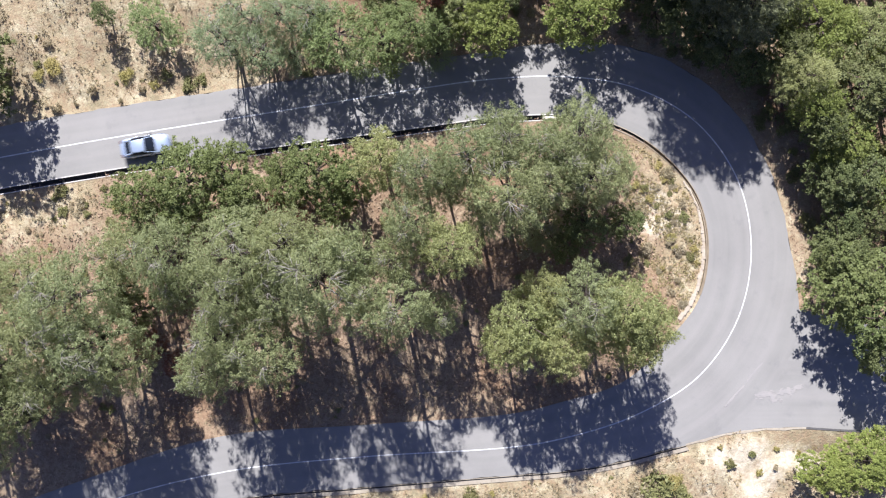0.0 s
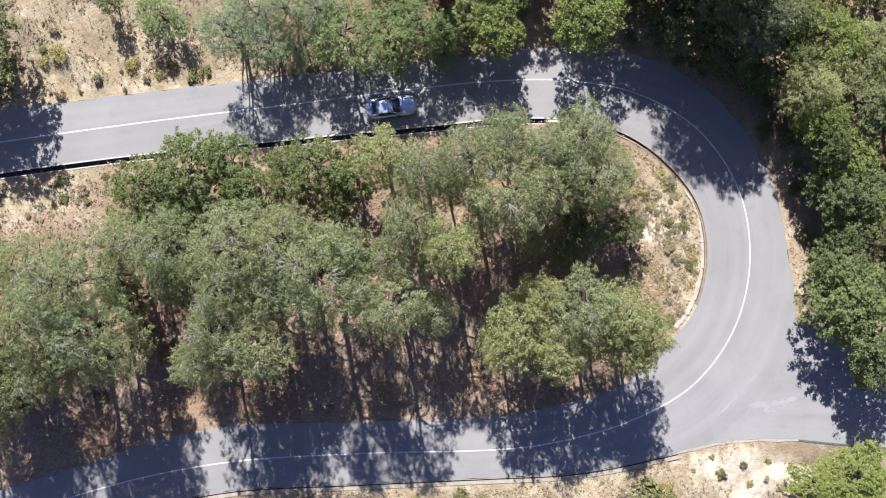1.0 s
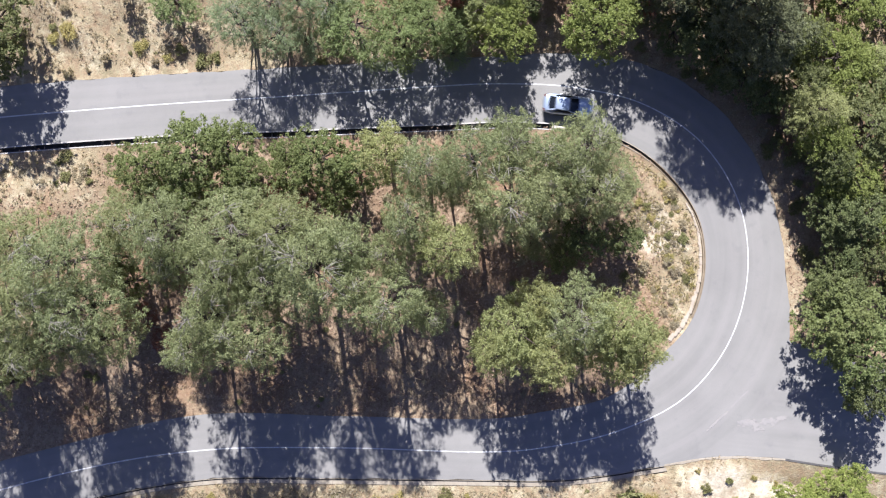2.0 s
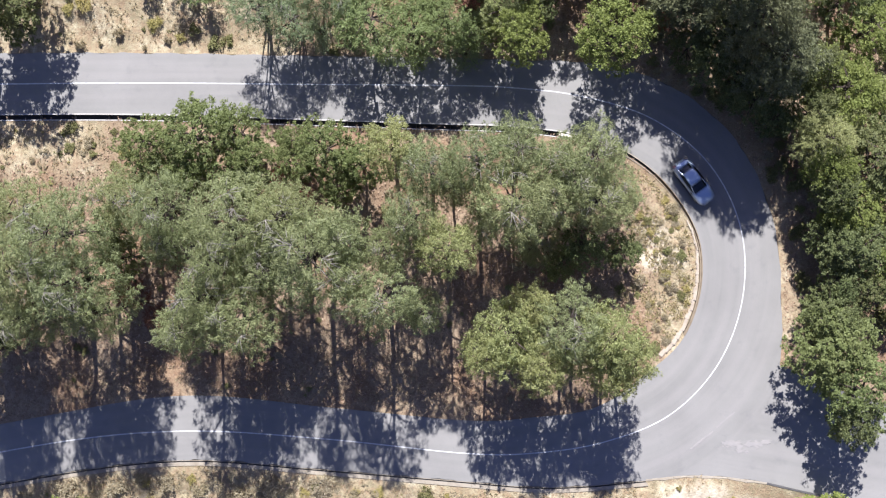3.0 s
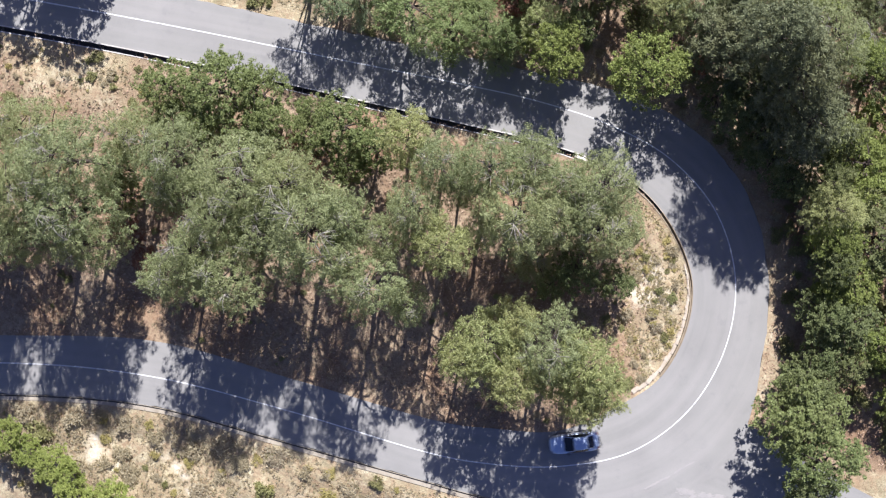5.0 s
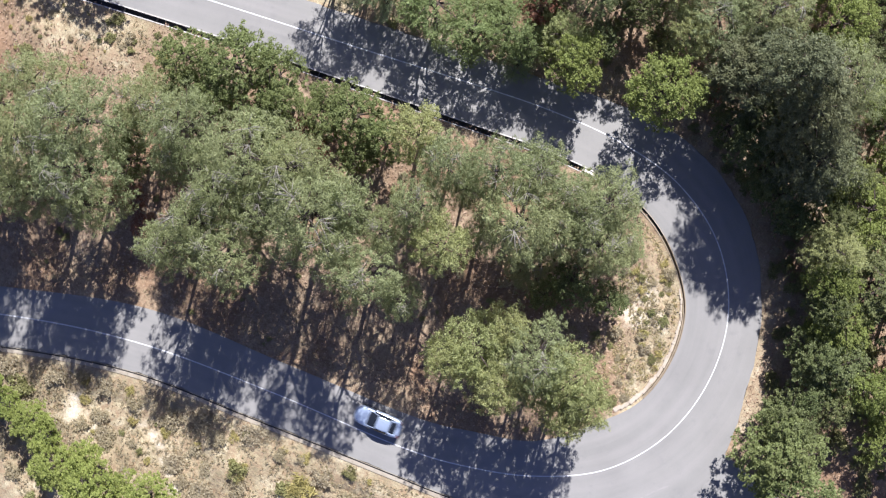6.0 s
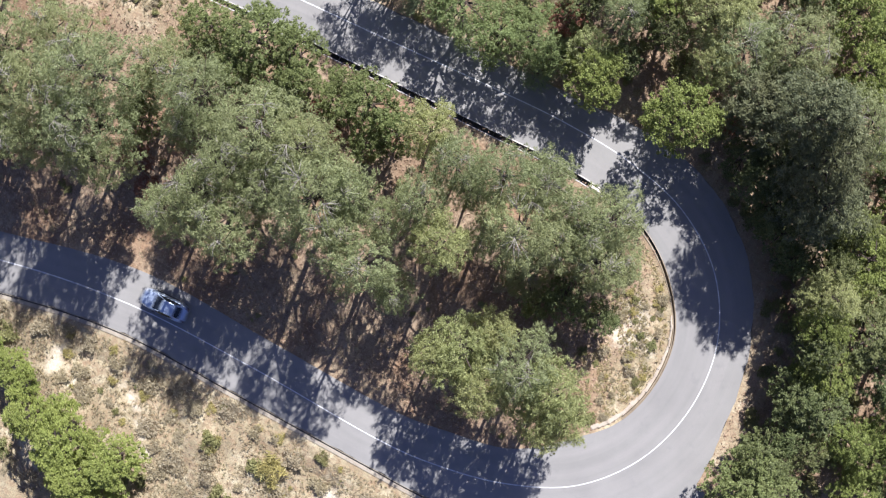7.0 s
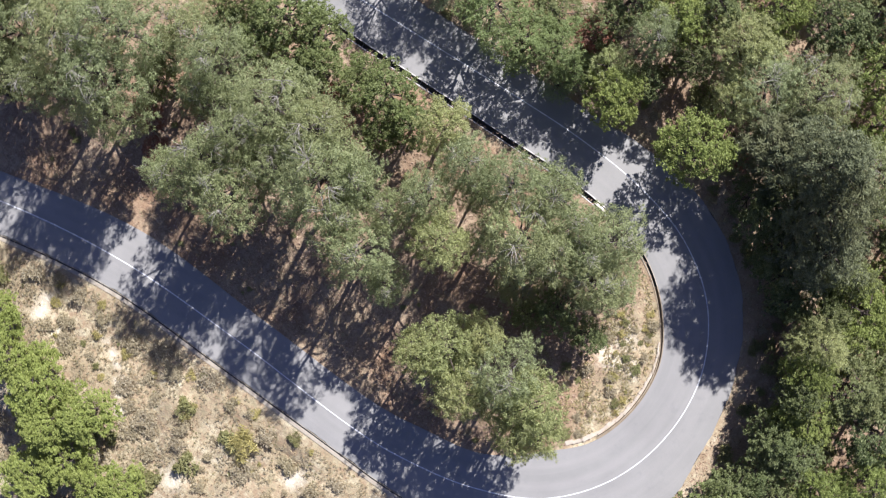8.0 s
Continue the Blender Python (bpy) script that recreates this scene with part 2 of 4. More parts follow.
def litter_at(x, y):
    """How thickly dead leaves cover the earth, 0 to 1, from the trees that stand around."""
    x, y = np.asarray(x, float), np.asarray(y, float)
    v = np.zeros(len(x))
    for tx, ty, r in TREES:
        v = np.maximum(v, np.clip(1.5 - np.hypot(x - tx, y - ty + 1.5) / (r * 1.9), 0, 1))
    # the strip above the lower road is all leaf litter, the bank below it bare
    dx, dy = x[:, None] - RUN[None, ::6, 0], y[:, None] - RUN[None, ::6, 1]
    k = (dx * dx + dy * dy).argmin(1) * 6
    inner = dx[np.arange(len(x)), k // 6] * RUN_DIR[k, 1] - dy[np.arange(len(x)), k // 6] * RUN_DIR[k, 0] > 0
    v = np.where(inner & (RUN_S[k] > 86), np.maximum(v, 0.72), v)
    v = np.where(inner & (RUN_S[k] < 54) & (x > -24) & (y < 7.5), np.maximum(v, 0.8), v)
    v = np.where(inner & (RUN_S[k] > 54) & (RUN_S[k] < 82), v * np.clip((22.0 - x) / 6.0, 0, 1), v)
    v = np.where(~inner & (RUN_S[k] > 30) & (RUN_S[k] < 78), np.maximum(v, 0.85), v)
    return np.where(~inner & ((RUN_S[k] > 79) | (RUN_S[k] < 24)), v * 0.3, v)


# trodden and washed-out sand: x, y, radius
BARE = [(-24.8, -29.9, 1.1), (-25.1, -28.7, 0.8), (-19.8, -27.0, 0.5), (-18.6, -27.9, 0.4), (-17.4, -28.5, 0.55), (-16.4, -29.1, 0.45), (-15.4, -30.0, 0.6), (-14.6, -31.0, 0.45), (-13.7, -31.9, 0.7), (-6.1, -33.5, 1.2), (2.3, -26.1, 1.1), (23.6, -20.0, 1.6), (26.1, -20.9, 1.5), (27.8, -19.9, 1.2), (22.0, -19.7, 1.2), (24.8, -19.2, 1.5), (29.6, -20.4, 1.3), (25.0, -22.4, 1.4), (15.7, 2.7, 1.5), (17.6, 1.1, 1.1), (15.9, 0.7, 1.1)]


def give_litter(ob, share=1.0):
    mesh = ob.data
    co = np.empty(len(mesh.vertices) * 3)
    mesh.vertices.foreach_get("co", co)
    co = co.reshape(-1, 3)
    att = mesh.attributes.new("litter", "FLOAT", "POINT")
    att.data.foreach_set("value", litter_at(co[:, 0], co[:, 1]) * share)
    bare = np.zeros(len(co))
    for x, y, r in BARE:
        bare = np.maximum(bare, np.clip(1.0 - 0.62 * np.hypot(co[:, 0] - x, co[:, 1] - y) / r, 0, 1))
    mesh.attributes.new("bare", "FLOAT", "POINT").data.foreach_set("value", bare * 0.55)


# ---- trees ----
def kites(centres, outward, length, width, droop, rng):
    """Leaf blades as flat slips, one island each, turned at random about the way out of the crown."""
    n = len(centres)
    away = outward + rng.normal(0, 0.75, (n, 3))
    away[:, 2] -= droop
    away /= np.linalg.norm(away, axis=1)[:, None] + 1e-9
    face = rng.normal(0, 0.55, (n, 3)) + outward * 0.5 + np.array([0, 0.25, 0.75])
    other = np.cross(away, face)
    other /= np.linalg.norm(other, axis=1)[:, None] + 1e-9
    ln = (length * rng.uniform(0.6, 1.4, n))[:, None]
    wd = (width * rng.uniform(0.6, 1.4, n))[:, None]
    v = np.stack([centres - away * ln * 0.5 + other * wd * 0.6, centres + away * ln * 0.6, centres - away * ln * 0.5 - other * wd * 0.6], 1)
    return v.reshape(-1, 3)


def foliage(name, verts, material, parent=None):
    """Three-cornered blades, each an island, as one mesh."""
    n = len(verts) // 3
    mesh = bpy.data.meshes.new(name)
    mesh.vertices.add(len(verts))
    mesh.vertices.foreach_set("co", verts.astype(np.float32).ravel())
    mesh.loops.add(3 * n)
    mesh.loops.foreach_set("vertex_index", np.arange(3 * n, dtype=np.int32))
    mesh.polygons.add(n)
    mesh.polygons.foreach_set("loop_start", np.arange(0, 3 * n, 3, dtype=np.int32))
    mesh.update(calc_edges=True)
    mesh.materials.append(material)
    ob = new(name, mesh)
    if parent is not None:
        ob.parent = parent
    return ob


def tube(bm, path, radii, sides=7):
    """A tapered limb along a path of points."""
    rings = []
    for i, (p, r) in enumerate(zip(path, radii)):
        way = (path[min(i + 1, len(path) - 1)] - path[max(i - 1, 0)]).normalized()
        a = way.orthogonal().normalized()
        b = way.cross(a)
        rings.append([bm.verts.new(p + (a * math.cos(q) + b * math.sin(q)) * r) for q in (2 * math.pi * j / sides for j in range(sides))])
    for lo, hi in zip(rings, rings[1:]):
        for j in range(sides):
            bm.faces.new((lo[j], lo[(j + 1) % sides], hi[(j + 1) % sides], hi[j]))
    bm.faces.new(rings[-1])
    bm.faces.new(rings[0][::-1])


def make_tree(kind, seed, home, distant=False):
    """A tree 12 m high with a crown of 3 m radius; copies are scaled to their size."""
    rng = np.random.default_rng(seed)
    low, lobes, blades, length, width, droop, leaf = {
        "pine": (0.30, 50, (580, 24, 0.33), 0.20, 0.039, 0.25, PINE),
        "bushy": (0.28, 34, (440, 24, 0.34), 0.19, 0.036, 0.7, BUSHY),
        "oak": (0.22, 34, (440, 24, 0.28), 0.145, 0.09, 0.1, OAK),
        "young": (0.33, 38, (560, 24, 0.30), 0.19, 0.050, 0.15, YOUNG),
        "leafy": (0.18, 30, (520, 26, 0.28), 0.15, 0.10, 0.1, LEAFY),
        "broadleaf": (0.25, 32, (450, 24, 0.29), 0.15, 0.058, 0.1, BROADLEAF),
        "holm": (0.22, 36, (470, 24, 0.28), 0.14, 0.095, 0.1, HOLM),
        "fir": (0.20, 54, (820, 24, 0.33), 0.20, 0.058, 0.3, FIR),
        "maple": (0.2, 34, (520, 24, 0.29), 0.135, 0.082, 0.1, MAPLE),
        "dry": (0.3, 22, (340, 20, 0.30), 0.16, 0.08, 0.2, DRY)}[kind]
    if distant:
        blades, length, width = (blades[0] // 3, blades[1] // 2, blades[2] * 1.3), length * 1.7, width * 1.9
    tree = new(kind + "_tree")
    tree.matrix_basis = home
    # lobes of the crown, spread over a dome
    mid = 12 * (low + (1 - low) * 0.45)
    half = 12 * (1 - low) * 0.55
    centre, size = [], []
    for i in range(lobes):
        up = 1 - 1.55 * (i + 0.5) / lobes
        turn = i * 2.39996 + rng.uniform(-0.5, 0.5)
        reach = math.sqrt(max(0.05, 1 - up * up)) * rng.uniform(0.55, 1.0)
        if kind in ("pine", "fir") and up < 0.1:   # pines keep their widest boughs low
            reach = (1.0 + 0.22 * (0.1 - up)) * rng.uniform(0.6, 1.05)
        size.append(rng.uniform(0.5, 1.05))
        centre.append((2.5 * reach * math.cos(turn), 2.5 * reach * math.sin(turn), mid + half * 0.82 * up + rng.uniform(-0.4, 0.4)))
    centre, size = np.array(centre), np.array(size)
    # tufts at the twig ends, spread over and inside the lobes, with gaps between them
    tufts, per, spread = blades
    pick = rng.choice(lobes, tufts, p=size ** 2 / (size ** 2).sum())
    lead = rng.normal(0, 1, (tufts, 3))
    lead[:, 2] = lead[:, 2] * 0.85 + 0.15
    lead /= np.linalg.norm(lead, axis=1)[:, None]
    knot = centre[pick] + lead * (rng.uniform(0.15, 1.15, tufts)[:, None] ** 0.6) * size[pick][:, None] * np.array([1.05, 1.05, 0.85])
    own = rng.normal(0, 1, (tufts * per, 3)) + np.repeat(lead, per, 0) * 0.6
    own /= np.linalg.norm(own, axis=1)[:, None]
    place = np.repeat(knot, per, 0) + own * (spread * rng.uniform(0.25, 1.0, tufts * per) * np.repeat(rng.uniform(0.6, 1.35, tufts), per))[:, None]
    foliage("crown", kites(place, own * 0.8 + np.repeat(lead, per, 0) * 0.3, length, width, droop, rng), leaf, tree)
    bm = bmesh.new()
    lean = [Vector((rng.uniform(-0.25, 0.25), rng.uniform(-0.25, 0.25), 0)) * k for k in (0, 0.5, 1, 1.2, 1.2)]
    stem = [Vector((0, 0, -0.5)) + lean[0], Vector((0, 0, 12 * low * 0.5)) + lean[1], Vector((0, 0, 12 * low)) + lean[2], Vector((0, 0, mid)) + lean[3], Vector((0, 0, mid + half * 0.7)) + lean[4]]
    tube(bm, stem, [0.24, 0.19, 0.16, 0.11, 0.04] if kind != "bushy" else [0.13, 0.11, 0.10, 0.07, 0.03], 8)
    for i in (3, 10, 17, 24) if kind == "bushy" else ():
        tip = Vector(centre[i])
        bow = Vector((tip.x * 0.45 + rng.uniform(-0.3, 0.3), tip.y * 0.45 + rng.uniform(-0.3, 0.3), tip.z * 0.45))
        tube(bm, [Vector((tip.x * 0.05, tip.y * 0.05, -0.5)), bow * 0.5 + Vector((rng.uniform(-0.2, 0.2), 0, 0)), bow, tip], [0.11, 0.085, 0.065, 0.02], 6)
        for k in range(5):
            foot = bow.lerp(tip, 0.2 + 0.15 * k)
            end = foot + Vector((rng.uniform(-0.9, 0.9), rng.uniform(-0.9, 0.9), rng.uniform(-0.7, 0.3)))
            tube(bm, [foot, foot.lerp(end, 0.5) + Vector((0, 0, 0.15)), end], [0.03, 0.02, 0.008], 4)
    order = list(range(2, lobes, 3))
    for i in order:
        tip = Vector(centre[i])
        foot = stem[2].lerp(stem[4], min(0.9, max(0.0, (tip.z - stem[2].z - 0.8) / max(0.1, stem[4].z - stem[2].z))))
        tube(bm, [foot, foot.lerp(tip, 0.5) + Vector((0, 0, 0.25)), tip], [0.085, 0.055, 0.02], 5)
    part("trunk", bm, BARK, tree)
    if kind in ("pine", "bushy") and not distant:
        # fans of bare twigs that stand out of the needles
        for fan in range(4 if kind == "pine" else 3):
            bm = bmesh.new()
            lobe = Vector(centre[(0, 3, 7, 12)[fan]])
            hub = lobe + Vector((rng.uniform(-0.3, 0.3), rng.uniform(-0.3, 0.3), size[fan] * 0.7))
            lean_to = rng.uniform(0, 6.28)
            for i in range(8):
                a = lean_to + rng.normal(0, 1.3)
                tip = hub + Vector((math.cos(a), math.sin(a), rng.uniform(-0.2, 0.3))) * rng.uniform(0.35, 1.1)
                side = tip + Vector((rng.uniform(-0.3, 0.3), rng.uniform(-0.3, 0.3), rng.uniform(-0.1, 0.2)))
                tube(bm, [hub - Vector((0, 0, 0.3)), hub.lerp(tip, 0.5) + Vector((0, 0, 0.12)), tip], [0.019, 0.013, 0.005], 4)
                tube(bm, [hub.lerp(tip, 0.5) + Vector((0, 0, 0.12)), side], [0.010, 0.005], 3)
            part("dead_branch", bm, GREY_BARK, tree, "pale leafless branch over the needles")
    return tree


AWAY = pose(-70, 62, 8)
LABELS = {"pine": ("tall grey-green pine with bare pale top twigs", "pine tree", "pines of the hillside"),
          "oak": ("dense dark green evergreen oak on dry earth", "oak tree", "oaks of the hillside"),
          "bushy": ("broad grey-green tree with its crown near the ground", "tree", "broad trees of the hillside"),
          "leafy": ("fresh green leafy tree low on the sandy bank", "tree", "green trees of the bank"),
          "dry": ("dead tree with rust-brown dry leaves", "dead tree", "dead trees"),
          "broadleaf": ("full green broadleaf tree beside the road", "tree", "broadleaf trees of the hillside"),
          "holm": ("dense mid-green evergreen oak on dry earth", "oak tree", "green oaks"),
          "fir": ("tall dark grey-green conifer above the bend", "conifer", "dark conifers"),
          "maple": ("broad yellow-green deciduous tree in the wood", "tree", "yellow-green trees of the wood"),
          "young": ("bright yellow-green young tree with loose crown", "tree", "young trees of the hillside")}
MODELS = {}
turns = random.Random(4)


def grow(kind, rows, distant=False):
    """Trees of one kind: x, y, height, crown radius."""
    models = MODELS.setdefault((kind, distant), [])
    for x, y, h, r in rows:
        TREES.append((x, y, r))
        m = Matrix.Translation((x, y, height(x, y))) @ pose(0, 0, 0, 0, 0, turns.uniform(0, 360)) @ Matrix.Diagonal((r / 3 * turns.uniform(0.88, 1.14), r / 3 * turns.uniform(0.88, 1.14), h / 12, 1))
        if len(models) < (2 if distant else 5):
            tree = make_tree(kind, 11 * len(models) + len(kind), m, distant)
            models.append(tree)
            tagged(tree, *LABELS[kind])
        else:
            copy = copy_thing(turns.choice(models), Matrix.Identity(4))
            copy.matrix_basis = m


grow("oak", [
    
    (-27.9, -6.4, 9.5, 2.4),
    (9.2, 0.9, 8.5, 2.5), (-37.9, -13.7, 9.5, 2.4), (-29.5, -4.6, 8.5, 2.1), (7.9, -1.2, 6.5, 1.8),
    (-26.8, 0.5, 7.5, 2.2),
    (-40.3, 13.6, 12.0, 3.9), (-44.2, 13.2, 12.0, 3.6), (-41.3, 16.9, 10.0, 3.2), (-40.6, 11.3, 6.0, 2.2),
    (-31.0, 18.4, 3.5, 1.2), (23.2, 17.6, 11.0, 2.8), (25.5, 18.4, 10.5, 2.6),
])
grow("oak", [
    (32.0, 11.8, 9.5, 3.9), (31.9, 4.4, 7.5, 3.4),
    (33.6, 1.1, 6.5, 2.5), (30.5, -1.6, 8.5, 2.8),
    (34.2, -9.9, 8.5, 2.8), (27.8, 24.7, 8.5, 3.3),
    (28.9, 8.4, 9.5, 2.3), (29.9, 4.3, 8.5, 2.2), (-3.2, 20.6, 8.5, 2.3),
    (2.4, 27.4, 9.5, 2.7), (10.9, 32.1, 10.5, 3.2),
    (35.7, 10.4, 9.5, 3.3),
])
grow("oak", [
    (2.2, 19.6, 6.0, 2.2), (-7.0, 19.4, 6.0, 2.6), (4.4, 23.2, 8.5, 2.2),
    (13.0, 36.3, 10.5, 3.2), (-2.8, 23.5, 9.5, 2.7), (30.7, 6.3, 5.5, 2.5), (26.0, 14.7, 9.5, 2.4),
    (31.3, 1.0, 6.5, 2.2), (15.6, 18.6, 7, 2.5), (17.4, 17.4, 7.5, 2.5), (19.6, 16.6, 8, 2.5), (21.6, 15.2, 7.5, 2.3), (17.6, 19.6, 9, 2.5), (23.4, 13.6, 7, 2.0),
])
grow("pine", [
    (-4.1, 4.9, 14.5, 2.5), (-0.2, 6.0, 15.5, 2.5), (2.8, 7.3, 15.5, 2.7), (2.8, 3.1, 17.5, 3.7),
    (8.7, 7.6, 12.5, 2.9), (9.6, 4.2, 12.5, 2.9), (6.1, 3.8, 12.5, 2.2), (-27.5, -1.6, 13.5, 2.5),
    (-24.0, -2.0, 15.5, 3.1), (-23.5, -4.7, 13.5, 2.3), (-17.7, -1.4, 17.5, 3.6), (-14.2, -0.9, 17.5, 3.3),
    (-11.4, -3.4, 20.5, 3.9), (-9.7, -2.0, 16.5, 2.3), (-15.4, -4.9, 16.5, 2.9), (-4.9, 0.9, 15.5, 2.5),
    (-6.3, -2.2, 13.5, 2.1), (-19.0, -7.9, 18.5, 3.2), (-16.3, -9.4, 18.5, 3.0), (-20.6, -10.6, 17.5, 2.3),
    (-18.5, -5.3, 18.5, 2.5), (-6.0, -5.8, 18.5, 3.0), (-8.3, -4.8, 17.5, 2.2), (-30.9, -5.0, 19.5, 3.6),
])
grow("pine", [
    (-33.0, -8.1, 19.5, 3.4), (-29.1, -8.4, 19.5, 3.7), (-27.4, -10.5, 17.5, 2.5), (8.8, -5.7, 15.5, 3.2),
    (-35.5, -4.0, 14.5, 3.0), (-32.3, -11.7, 17.5, 2.7), (-2.7, -6.8, 11.5, 1.8), (-37.6, -10.5, 17.5, 2.9),
    (-39.0, -7.0, 17.5, 2.9), (-40.2, -12.7, 17.5, 2.9), (-37.0, -13.9, 18.5, 2.9), (-39.0, -16.5, 18.5, 2.9),
    (-41.2, -8.7, 18.5, 2.9),
    (-2.0, 3.7, 11.5, 2.1),
    (5.6, 6.6, 12.5, 2.6), (7.4, 5.5, 12.5, 2.4), (11.3, 5.3, 8.5, 2.2), (0.8, 1.0, 10.5, 1.8),
])
grow("pine", [
    (10.0, 25.2, 10, 3.3), (13.3, 27.3, 11, 3.2), (21.2, 24.4, 15, 3.2),
    (0.4, 22.1, 11, 2.1),
])
grow("young", [
    (-7.3, 5.8, 12.5, 2.7), (-1.6, -1.2, 16.5, 2.8), (4.4, -7.4, 14.5, 3.3), (2.9, -9.0, 13.5, 2.4),
    (7.0, -9.4, 13.5, 2.8), (5.8, -4.8, 12.5, 2.0), (10.4, -8.2, 11.5, 2.3), (12.4, -6.1, 14.5, 3.2), (14.3, -7.7, 13.5, 2.5),
    (13.3, -9.4, 12.5, 2.3), (-0.5, 18.5, 7.5, 2.4),
    (28.6, 13.3, 6.5, 3.5), (33.1, 16.9, 8, 2.8), (26.9, 12.4, 10.5, 2.4), (6.4, 26.6, 10, 2.8),
    (8.6, 22.9, 9, 2.2),
])
grow("bushy", [
    (-20.2, 15.5, 9.5, 2.9), (-18.3, 17.5, 8.0, 2.8), (-17.1, 14.6, 8.5, 2.2),
    (-13.0, 17.8, 8.0, 2.7), (-15.6, 17.6, 8.0, 2.3),
    (-15.3, 15.3, 3.5, 2.1), (-9.5, 14.4, 3.0, 1.8), (-3.0, 15.2, 3.0, 1.8),
])
grow("leafy", [
    (-27.4, -31.4, 5, 1.8), (-25.6, -32.0, 4.5, 1.5), (-31.8, -30.4, 4.5, 1.7),
    (-19.7, -33.6, 7, 3.7), (-15.3, -33.2, 6, 3.1),
    (-23.3, -33.6, 7, 2.5), (-13.8, -37.6, 6, 2.6), (-15.5, -40.4, 6, 3.0), (-8.9, -36.2, 5, 2.3),
    (-10.8, -37.8, 5, 2.0), (-17.3, -36.0, 7, 3.0), (-29.6, -31.2, 4, 1.5), (34.0, -19.5, 5, 3.1),
    (30.5, -20.5, 5, 2.5),
])
grow("holm", [
    (-27.2, 3.2, 9.5, 2.9), (-23.3, 4.4, 10.5, 3.1), (-20.2, 5.4, 9.5, 2.7), (-18.5, 3.3, 9.5, 2.3),
    (-12.7, 5.0, 9.5, 2.7), (-11.4, 2.1, 7.5, 2.0), (-15.8, 3.7, 6.5, 1.8), (-15.8, 5.4, 6.5, 2.1),
    (-10.0, 4.4, 7.5, 2.4), (-23.6, 1.4, 8.5, 2.5), (-19.3, 1.5, 8.5, 2.2), (31.3, -4.0, 9.5, 4.5),
    (33.4, -7.0, 9.5, 3.6),
])
grow("broadleaf", [
    (-26.8, 17.6, 3.2, 2.5),
    (-10.9, 16.0, 8.6, 3.4), (-7.2, 15.8, 8.4, 3.2), (-4.7, 17.0, 8.6, 2.7), (-2.7, 16.6, 6.5, 1.9),
])
grow("fir", [
    (13.6, 22.4, 11, 3.6), (16.6, 22.4, 18, 3.6), (19.4, 20.6, 17, 3.6), (21.7, 18.0, 14.0, 3.1),
])
grow("maple", [
    (8.9, 18.2, 10.5, 3.3), (1.2, 16.8, 9.5, 2.9),
    (28.2, 17.3, 9.5, 3.4), (30.7, 7.7, 7.5, 3.2), (25.3, 25.3, 8.5, 2.7), (29.9, 22.1, 8.5, 2.8), (28.1, 10.5, 9.5, 2.2), (1.1, 24.7, 9.5, 3.0),
    (6.7, 30.5, 9.5, 2.8), (30.3, 17.0, 7.5, 2.7), (19.1, 29.4, 10.5, 3.2), (35.6, 3.7, 8.5, 2.4), (38.4, 7.0, 9.5, 2.8), (16.0, 32.2, 10.5, 3.2),
])
grow("dry", [
    (-3.1, 19.6, 8, 1.7), (-27.8, -9.6, 4.5, 1.9), (-25.6, -11.6, 3.5, 1.4), (-16.6, 2.2, 3.5, 1.3), (-14.6, 1.3, 3.0, 1.1), (12.6, 20.4, 3.0, 1.3),
])


# woods that go on past the edge of the view
fill = random.Random(9)
far = []
while len(far) < 46:
    a, q = fill.uniform(-0.75, 2.5), fill.uniform(49, 92)
    x, y = q * math.cos(a), q * math.sin(a)
    if np.hypot(RUN[:, 0] - x, RUN[:, 1] - y).min() > 6 and abs(y + 12) > 8 and all(math.hypot(x - b[0], y - b[1]) > 4.2 for b in far):
        far.append((x, y, fill.uniform(8, 12), fill.uniform(2.6, 3.6)))
# and the understorey that closes the gaps of the wood above the bend
gaps = []
for _ in range(2600):
    x, y = fill.uniform(-4, 46), fill.uniform(0, 46)
    if len(gaps) < 64 and math.hypot(x, y) < 47 and np.hypot(RUN[:, 0] - x, RUN[:, 1] - y).min() > 9.5 and all(math.hypot(x - b[0], y - b[1]) > 0.72 * b[2] + 1.3 for b in TREES) and all(math.hypot(x - b[0], y - b[1]) > 2.8 for b in gaps):
        gaps.append((x, y, fill.uniform(5, 8), fill.uniform(1.9, 2.6)))
grow("oak", gaps[:34])
grow("maple", gaps[34:50])
grow("pine", gaps[50:])
grow("oak", far[:26], True)
grow("pine", far[26:], True)
grow("pine", [(-46.5, -7.1, 18.5, 3.4), (-43.9, -10.9, 18.5, 3.4), (-49.2, -5.4, 18.5, 3.4), (-45.6, -3.6, 17.5, 3.2), (-50.5, -10.6, 18.5, 3.4), (-43.0, -5.3, 17.5, 2.9)], True)

# ---- the ground: one sheet, fine near the road, to the horizon ----
def make_terrain():
    fine = np.arange(-46, 46.01, 0.5)
    grow_out = [46 + 0.8 * (1.22 ** k - 1) / 0.22 for k in range(1, 32)]
    axis = np.r_[[-v for v in grow_out[::-1]], fine, grow_out]
    gx, gy = np.meshgrid(axis, axis)
    x, y = gx.ravel(), gy.ravel()
    z = ground(x, y)
    n = len(axis)
    idx = np.arange(n * n).reshape(n, n)
    faces = np.stack([idx[:-1, :-1], idx[:-1, 1:], idx[1:, 1:], idx[1:, :-1]], -1).reshape(-1, 4).tolist()
    ob = sheet("ground", np.c_[x, y, z], faces, GROUND)
    give_litter(ob)
    return tagged(ob, "dry sandy hillside with leaf litter under trees", "ground", "", "structure")


make_terrain()


